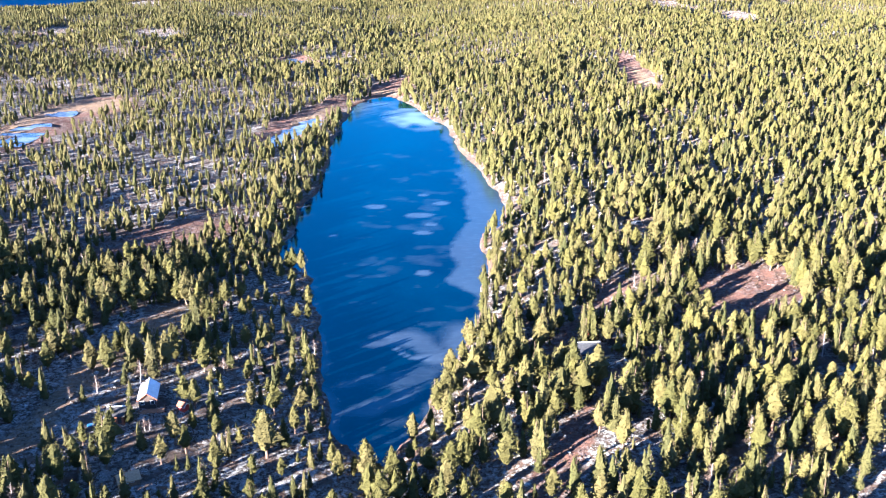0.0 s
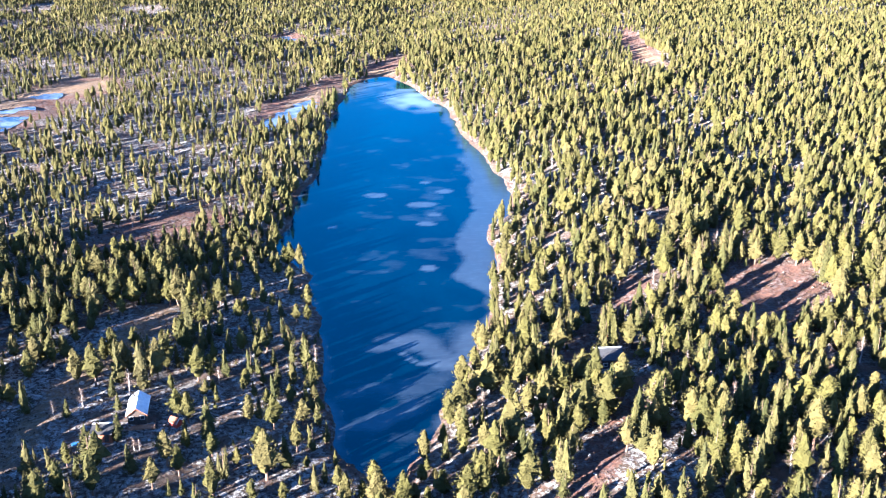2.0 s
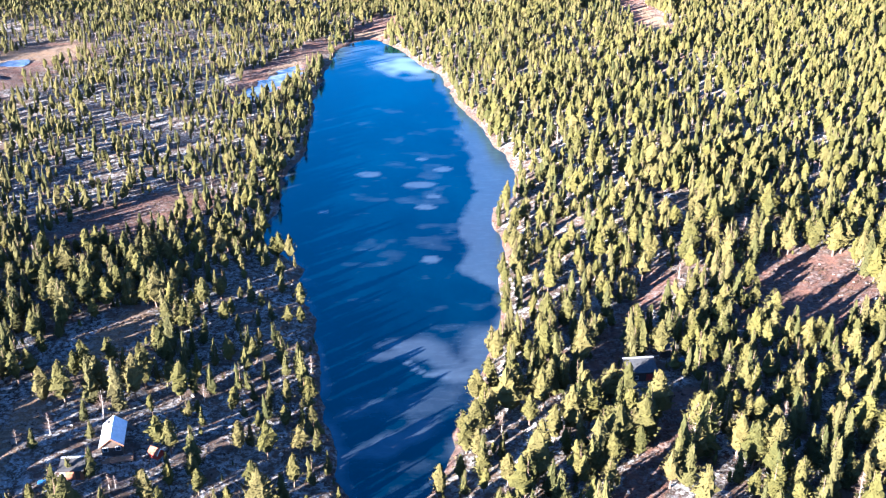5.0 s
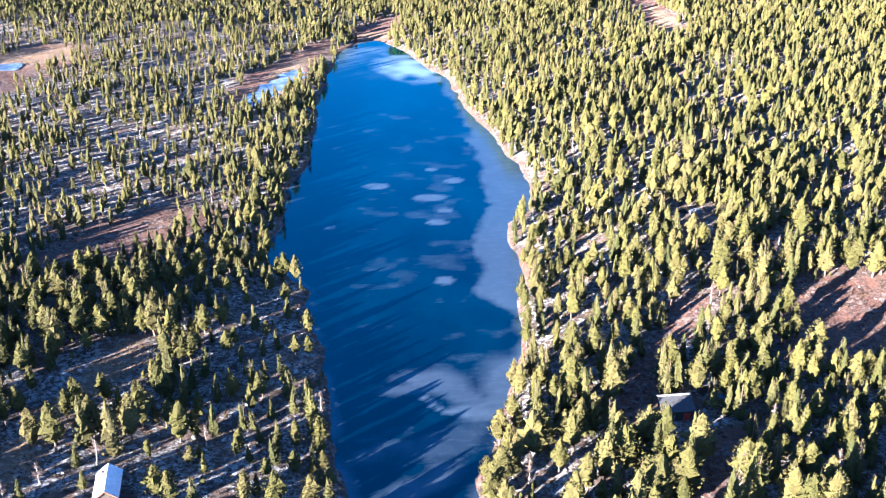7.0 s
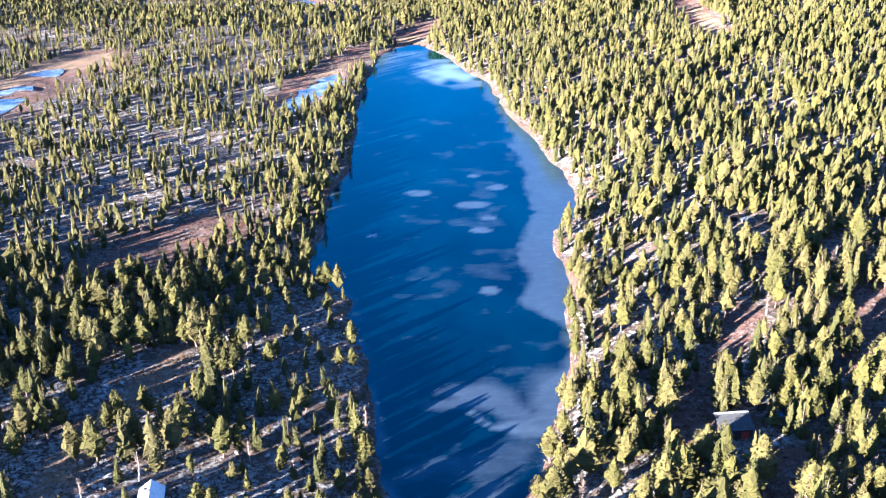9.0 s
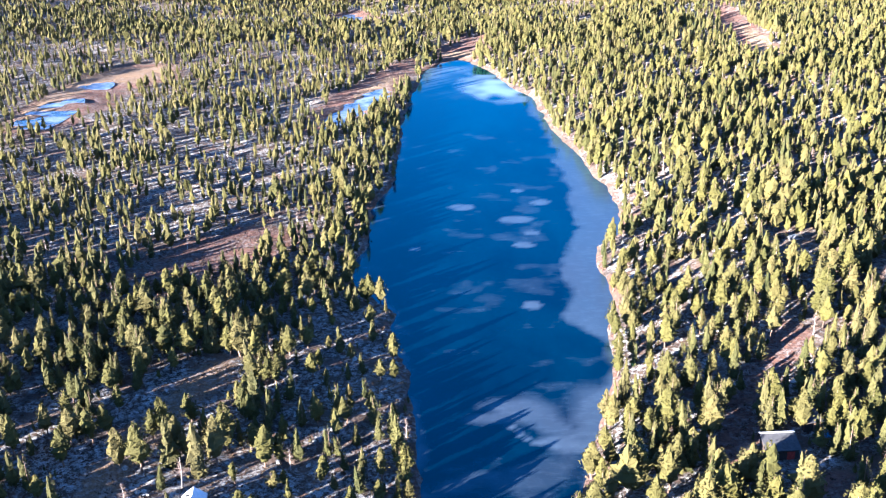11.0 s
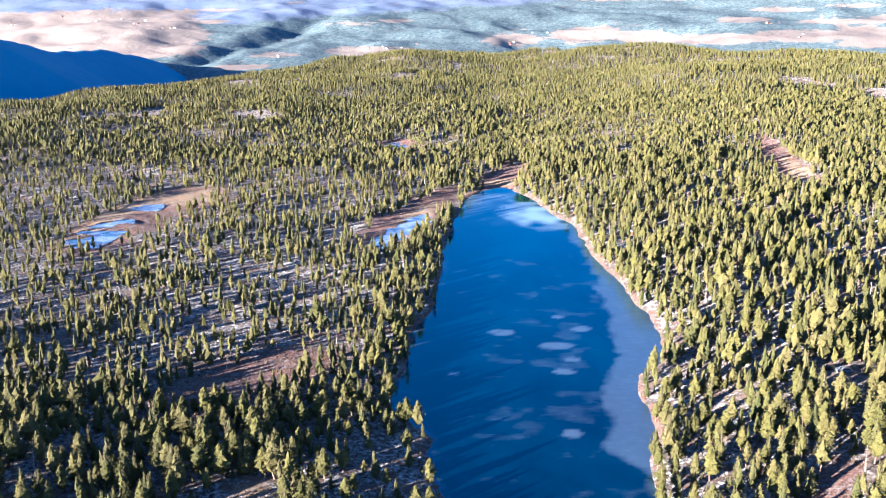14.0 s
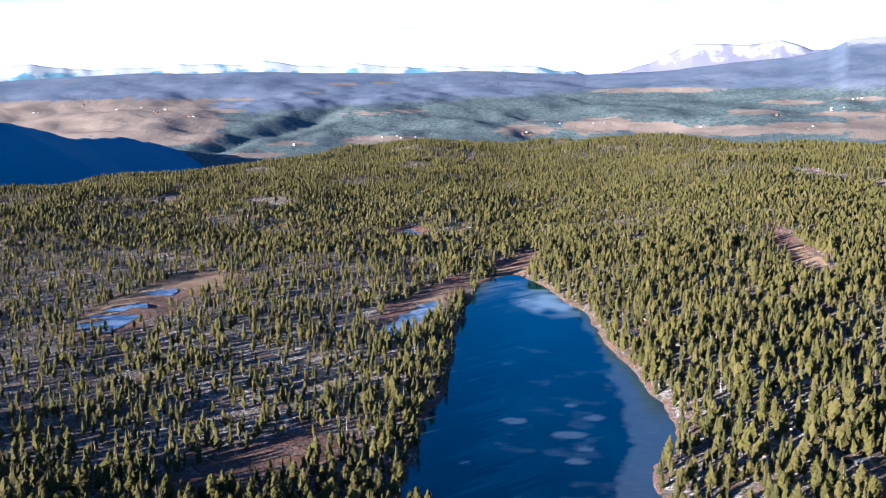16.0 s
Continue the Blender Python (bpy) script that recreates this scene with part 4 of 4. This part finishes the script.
while count < 260:
    cx, cy, rx, ry = ROCKS[RNG.integers(len(ROCKS))]
    if cy > 440 and RNG.random() < 0.7:
        continue
    x, y = cx + RNG.normal(0, rx * 0.55), cy + RNG.normal(0, ry * 0.55)
    if float(from_shore(np.array([x]), np.array([y]))[0]) < 0.5 or abs(x + 75) + abs(y - 231) < 10:
        continue
    s = 0.28 + 0.6 * RNG.random() ** 3
    ob = new("boulder", STONES[RNG.integers(6)])
    ob.matrix_world = pose(x, y, at(x, y) + 0.1 * s, 0, 0, RNG.uniform(0, 360)) @ Matrix.Diagonal((s * RNG.uniform(0.8, 1.6), s, s * RNG.uniform(0.7, 1.1), 1))
    tagged(ob, "pale lichen-covered boulder lying in the heath", "boulder", "boulders on the heath")
    count += 1


# ---- buildings ----
def box(bm, lo, hi, bevel=0.0):
    m = Matrix.Translation([(a + b) / 2 for a, b in zip(lo, hi)]) @ Matrix.Diagonal([b - a for a, b in zip(lo, hi)] + [1])
    r = bmesh.ops.create_cube(bm, size=1.0, matrix=m)
    if bevel:
        bmesh.ops.bevel(bm, geom=list({e for v in r["verts"] for e in v.link_edges}), offset=bevel, segments=2, affect="EDGES")


def bmpart(name, build, mat, parent, label=""):
    bm = bmesh.new()
    build(bm)
    me = bpy.data.meshes.new(name)
    bm.to_mesh(me)
    bm.free()
    me.materials.append(mat)
    return part(name, me, parent, label)


def slab(bm, a, b, c, d, thick):
    """A sloping sheet with thickness between four corners."""
    top = [bm.verts.new(q) for q in (a, b, c, d)]
    low = [bm.verts.new((q[0], q[1], q[2] - thick)) for q in (a, b, c, d)]
    bm.faces.new(top), bm.faces.new(low[::-1])
    for i in range(4):
        j = (i + 1) % 4
        bm.faces.new((top[j], top[i], low[i], low[j]))


def gable_house(name, label, x, y, turn, wide, deep, eaves, ridge, wall_mat, roof_mat, over=0.45, windows=(), trim=None, door=None, category="cabin", chimney=False):
    """A house with a gable to the front (local -y); the ridge runs along local y."""
    root = new(name)
    root.matrix_world = pose(x, y, at(x, y) - 0.05, 0, 0, turn)
    w, d = wide / 2, deep / 2

    def walls(bm):
        lo = -0.6
        prof = [(-w, lo), (w, lo), (w, eaves), (0, ridge), (-w, eaves)]
        f = [bm.verts.new((px, -d, pz)) for px, pz in prof]
        b = [bm.verts.new((px, d, pz)) for px, pz in prof]
        bm.faces.new(f), bm.faces.new(b[::-1])
        for i in range(5):
            j = (i + 1) % 5
            bm.faces.new((f[j], f[i], b[i], b[j]))
    bmpart("wall", walls, wall_mat, root)
    rise = (ridge - eaves) / w
    for side in (-1, 1):
        e = w + over
        bmpart("roof", lambda bm: slab(bm, (0, -d - over, ridge + 0.16), (side * e, -d - over, ridge + 0.16 - rise * e), (side * e, d + over, ridge + 0.16 - rise * e), (0, d + over, ridge + 0.16), 0.14), roof_mat, root)
        if trim:
            bmpart("bargeboard", lambda bm: slab(bm, (0, -d - over - 0.06, ridge + 0.2), (side * e, -d - over - 0.06, ridge + 0.2 - rise * e), (side * e, -d - over - 0.005, ridge + 0.2 - rise * e), (0, -d - over - 0.005, ridge + 0.2), 0.3), trim, root)
    n = max(3, int(deep / 0.6))
    for i in range(1, n):
        yy = -d - over + (deep + 2 * over) * i / n
        for side in (-1, 1):
            e = w + over
            if roof_mat is M_METALROOF:
                bmpart("roof_seam", lambda bm: slab(bm, (0, yy - 0.025, ridge + 0.2), (side * e, yy - 0.025, ridge + 0.2 - rise * e), (side * e, yy + 0.025, ridge + 0.2 - rise * e), (0, yy + 0.025, ridge + 0.2), 0.045), roof_mat, root)
    for px, pz, pw, ph in windows:
        win = bmpart("window", lambda bm: box(bm, (px - pw / 2, -d - 0.06, pz), (px + pw / 2, -d + 0.02, pz + ph)), M_TRIM, root, "white-framed window")
        bmpart("pane", lambda bm: box(bm, (px - pw / 2 + 0.1, -d - 0.075, pz + 0.1), (px + pw / 2 - 0.1, -d - 0.05, pz + ph - 0.1)), M_GLASS, win)
    for side in (-1, 1):
        for yy in np.linspace(-d + 1.6, d - 1.6, 2):
            win = bmpart("window", lambda bm: box(bm, (side * w - 0.06, yy - 0.5, 0.95), (side * w + 0.06, yy + 0.5, min(1.95, eaves - 0.2))), M_TRIM, root, "white-framed window")
            bmpart("pane", lambda bm: box(bm, (side * w - 0.075, yy - 0.4, 1.05), (side * w + 0.075, yy + 0.4, min(1.85, eaves - 0.3))), M_GLASS, win)
    if door:
        px, mat = door
        leaf = bmpart("door", lambda bm: box(bm, (px - 0.45, -d - 0.07, 0.1), (px + 0.45, -d + 0.02, 2.1)), mat, root)
        bmpart("door_handle", lambda bm: box(bm, (px + 0.3, -d - 0.12, 1.05), (px + 0.38, -d - 0.065, 1.12)), M_SILVER, leaf)
    if chimney:
        st = bmpart("chimney", lambda bm: box(bm, (-0.9, 0.7, ridge - 0.6), (-0.35, 1.25, ridge + 0.75), 0.03), M_ROCK, root)
        bmpart("chimney_cap", lambda bm: box(bm, (-0.97, 0.63, ridge + 0.76), (-0.28, 1.32, ridge + 0.84)), M_FELT, st)
    return tagged(root, label, category)


def flat_shed(name, label, x, y, turn, wide, deep, back, front, wall_mat, roof_mat, edge_mat, category="shed", openings=()):
    """A shed whose single roof falls from the back (local +y) to the front."""
    root = new(name)
    root.matrix_world = pose(x, y, at(x, y) - 0.05, 0, 0, turn)
    w, d = wide / 2, deep / 2

    def walls(bm):
        prof = [(-d, -0.6), (d, -0.6), (d, back), (-d, front)]
        f = [bm.verts.new((-w, py, pz)) for py, pz in prof]
        b = [bm.verts.new((w, py, pz)) for py, pz in prof]
        bm.faces.new(f), bm.faces.new(b[::-1])
        for i in range(4):
            j = (i + 1) % 4
            bm.faces.new((f[j], f[i], b[i], b[j]))
    bmpart("wall", walls, wall_mat, root)
    g = (back - front) / deep
    bmpart("roof", lambda bm: slab(bm, (-w - 0.3, -d - 0.4, front + 0.14 - g * 0.4), (w + 0.3, -d - 0.4, front + 0.14 - g * 0.4), (w + 0.3, d + 0.3, back + 0.14 + g * 0.3), (-w - 0.3, d + 0.3, back + 0.14 + g * 0.3), 0.12), roof_mat, root)
    bmpart("roof_edge", lambda bm: box(bm, (-w - 0.33, d - 0.1, back + 0.17), (w + 0.33, d + 0.36, back + 0.3)), edge_mat, root, "pale sheet-metal strip along the roof's upper edge")
    for px, pz, pw, ph, mat in openings:
        name2 = "door" if ph > 1.6 else "window"
        o = bmpart(name2, lambda bm: box(bm, (px - pw / 2, -d - 0.06, pz), (px + pw / 2, -d + 0.02, pz + ph)), mat, root)
        bmpart("pane" if name2 == "window" else "door_panel", lambda bm: box(bm, (px - pw / 2 + 0.12, -d - 0.08, pz + 0.12), (px + pw / 2 - 0.12, -d - 0.055, pz + ph - 0.12)), M_GLASS if name2 == "window" else mat, o)
    return tagged(root, label, category)


def terrace(x, y, turn, wide, deep, high):
    """Timber deck with posts and a rail."""
    root = new("terrace")
    z0 = at(x, y) - 0.05
    root.matrix_world = pose(x, y, z0, 0, 0, turn)
    n = int(deep / 0.16)
    for i in range(n):
        yy = -deep / 2 + i * 0.16
        bmpart("deck_board", lambda bm: box(bm, (-wide / 2, yy, high - 0.04), (wide / 2, yy + 0.145, high)), M_TIMBER, root)
    for px in np.linspace(-wide / 2 + 0.06, wide / 2 - 0.06, 5):
        bmpart("post", lambda bm: box(bm, (px - 0.05, -deep / 2, -0.7), (px + 0.05, -deep / 2 + 0.1, high + 0.95)), M_TIMBER, root)
    for hz in (0.45, 0.9):
        bmpart("rail", lambda bm: box(bm, (-wide / 2, -deep / 2 + 0.1, high + hz), (wide / 2, -deep / 2 + 0.14, high + hz + 0.1)), M_TIMBER, root)
    for px in (-wide / 2 + 0.06, wide / 2 - 0.06):
        bmpart("post", lambda bm: box(bm, (px - 0.05, deep / 2 - 0.1, -0.7), (px + 0.05, deep / 2, high + 0.95)), M_TIMBER, root)
    return tagged(root, "weathered timber terrace with a railing beside the cabin", "terrace")


def car(x, y, turn, paint, label):
    root = new("parked_car")
    root.matrix_world = pose(x, y, at(x, y), 0, 0, turn)

    def body(bm):
        prof = [(-2.25, 0.35), (2.25, 0.35), (2.3, 0.7), (2.1, 0.95), (1.2, 1.05), (0.45, 1.55), (-1.6, 1.6), (-2.2, 1.1), (-2.3, 0.7)]
        a = [bm.verts.new((px, -0.9 + 0.12 * max(0, pz - 1.0), pz)) for px, pz in prof]
        b = [bm.verts.new((px, 0.9 - 0.12 * max(0, pz - 1.0), pz)) for px, pz in prof]
        bm.faces.new(a), bm.faces.new(b[::-1])
        for i in range(len(prof)):
            j = (i + 1) % len(prof)
            bm.faces.new((a[j], a[i], b[i], b[j]))
        bmesh.ops.bevel(bm, geom=bm.edges[:], offset=0.06, segments=2, affect="EDGES")
    bmpart("body", body, paint, root)
    bmpart("windscreen", lambda bm: slab(bm, (1.12, -0.72, 1.13), (1.12, 0.72, 1.13), (0.52, 0.66, 1.53), (0.52, -0.66, 1.53), 0.03), M_GLASS, root)
    bmpart("rear_window", lambda bm: slab(bm, (-1.68, -0.66, 1.56), (-1.68, 0.66, 1.56), (-2.18, 0.72, 1.16), (-2.18, -0.72, 1.16), 0.03), M_GLASS, root)
    for side in (-1, 1):
        bmpart("side_window", lambda bm: box(bm, (-1.5, side * 0.865 - 0.02, 1.1), (0.4, side * 0.865 + 0.02, 1.42)), M_GLASS, root)
        for px in (-1.4, 1.4):
            wheel = bmpart("wheel", lambda bm: bmesh.ops.create_cone(bm, cap_ends=True, segments=16, radius1=0.34, radius2=0.34, depth=0.22, matrix=Matrix.Translation((px, side * 0.82, 0.34)) @ Matrix.Rotation(radians(90), 4, "X")), M_TYRE, root)
            bmpart("rim", lambda bm: bmesh.ops.create_cone(bm, cap_ends=True, segments=12, radius1=0.2, radius2=0.2, depth=0.02, matrix=Matrix.Translation((px, side * 0.94, 0.34)) @ Matrix.Rotation(radians(90), 4, "X")), M_SILVER, wheel)
    return tagged(root, label, "car")


# west side
gable_house("cabin", "timber cabin with a pale sheet-metal gable roof", -73.2, 233.6, 9, 4.2, 8.4, 2.5, 4.1, M_DARKWALL, M_METALROOF, windows=((-1.3, 0.9, 1.1, 1.1), (1.3, 0.9, 1.1, 1.1)), trim=M_ORANGE, door=(0.0, M_DARKWALL), chimney=True)
terrace(-71.2, 228.0, 9, 6.4, 2.2, 0.35)
flat_shed("annex", "low red-brown boarded annex with a dark felt roof", -78.6, 222.8, 2, 4.6, 3.2, 2.9, 2.2, M_ORANGE, M_FELT, M_METALROOF, "annex", ((-1.8, 0.8, 1.0, 0.9, M_TRIM), (1.2, 0.1, 0.95, 1.95, M_DARKWALL)))
gable_house("playhouse", "tiny red-painted hut with an orange-brown roof", -63.5, 229.5, 60, 2.0, 2.2, 1.3, 2.1, M_REDWALL, M_ORANGE, 0.25, trim=M_TRIM, category="hut")
gable_house("woodshed", "open woodshed with a pale sawn-board roof", -68.5, 196.5, -62, 3.4, 4.6, 1.5, 2.7, M_TIMBER, M_WOODPALE, 0.35, category="woodshed")
tarp = new("tarpaulin")
tarp.matrix_world = pose(-84.5, 220.8, at(-84.5, 220.8), 0, 0, 20)
bmpart("cover", lambda bm: (box(bm, (-0.9, -0.5, 0), (0.9, 0.5, 0.55), 0.15), None), M_BLUE, tarp)
tagged(tarp, "blue tarpaulin over a small wood pile", "tarpaulin")
# east side
flat_shed("lodge", "red cabin with a grey felt roof edged in pale metal", 44.6, 252.6, 4, 6.8, 4.2, 3.9, 2.7, M_DARKWALL, M_GREYROOF, M_METALROOF, "cabin", ((-1.6, 0.8, 1.3, 1.0, M_TRIM), (1.7, 0.1, 1.6, 2.0, M_REDWALL)))
gable_house("outbuilding", "small red outbuilding with a grey gable roof", 47.3, 267.0, -30, 3.4, 4.0, 2.0, 3.3, M_REDWALL, M_GREYROOF, 0.6, trim=M_DARKWALL, category="outbuilding", door=(0.4, M_REDWALL))
flat_shed("shed", "grey-roofed timber shed among the pines", 53.5, 262.0, 10, 3.8, 3.6, 3.0, 2.4, M_DARKWALL, M_GREYROOF, M_GREYROOF, "shed", ((0.5, 0.1, 0.9, 1.9, M_TIMBER),))
tub = new("trailer")
tub.matrix_world = pose(55.0, 256.5, at(55.0, 256.5), 0, 0, 12)
bmpart("body", lambda bm: box(bm, (-1.3, -0.8, 0.45), (1.3, 0.8, 1.1), 0.08), M_TIMBER, tub)
bmpart("cover", lambda bm: box(bm, (-1.36, -0.86, 1.11), (1.36, 0.86, 1.3), 0.08), M_BLUE, tub, "pale blue tarpaulin cover")
for side in (-1, 1):
    bmpart("wheel", lambda bm: bmesh.ops.create_cone(bm, cap_ends=True, segments=16, radius1=0.3, radius2=0.3, depth=0.18, matrix=Matrix.Translation((0, side * 0.92, 0.3)) @ Matrix.Rotation(radians(90), 4, "X")), M_TYRE, tub)
tagged(tub, "small trailer under a blue tarpaulin", "trailer")
car(75.8, 363.4, 160, M_BLACKCAR, "black estate car parked in a forest clearing")
car(79.6, 360.6, 172, M_SILVER, "silver estate car parked in a forest clearing")
gable_house("boathouse", "small shed with a pale blue-grey roof near the shore", 36.2, 541, 20, 2.6, 3.0, 1.6, 2.5, M_TIMBER, M_METALROOF, 0.25, category="shed")

# ---- far farms ----
A, R, X, Y, Z, EV = FAR
FARMS = ((8.0, -4.0, 3), (6.2, -3.85, 2), (0.3, -3.85, 4), (-1.2, -3.3, 2), (-3.4, -3.2, 2), (-9.8, -3.5, 2), (-13.6, -2.9, 4), (-16.5, -2.55, 4), (-17.5, -2.05, 3), (-15, -3.5, 3), (22.5, -2.0, 3), (20.5, -2.3, 4), (19.0, -2.6, 3),
         (24.5, -1.75, 3), (27.0, -2.0, 3), (15.6, -4.6, 2), (13.6, -4.25, 2))


def farmhouse_mesh(roof):
    bm = bmesh.new()
    if roof:
        for s in (-1, 1):
            slab(bm, (0, -8.6, 9.4), (s * 5.6, -8.6, 5.6), (s * 5.6, 8.6, 5.6), (0, 8.6, 9.4), 0.4)
    else:
        box(bm, (-5, -8, -6), (5, 8, 6))
    me = bpy.data.meshes.new("roof" if roof else "wall")
    bm.to_mesh(me)
    bm.free()
    return me


WALLS = []
for mat in (M_TRIM, M_TRIM, M_ORANGE):
    me = farmhouse_mesh(False)
    me.materials.append(mat)
    WALLS.append(me)
ROOF = farmhouse_mesh(True)
ROOF.materials.append(M_GREYROOF)
for a, e, n in FARMS:
    for j in range(n):
        q = int(np.argmin(((A - a - RNG.normal(0, 0.45)) / 1.0) ** 2 + ((EV - e - RNG.normal(0, 0.06)) / 0.15) ** 2))
        house = new("farmhouse")
        house.matrix_world = pose(X[q], Y[q], Z[q], 0, 0, RNG.uniform(0, 180)) @ Matrix.Scale(RNG.uniform(0.22, 0.45), 4)
        c = RNG.integers(3)
        part("wall", WALLS[c], house)
        part("roof", ROOF, house)
        tagged(house, ("white farmhouse with a grey roof on a far slope", "white farmhouse with a grey roof on a far slope", "red farm barn with a grey roof on a far slope")[c], "farmhouse", "farms in the valley")
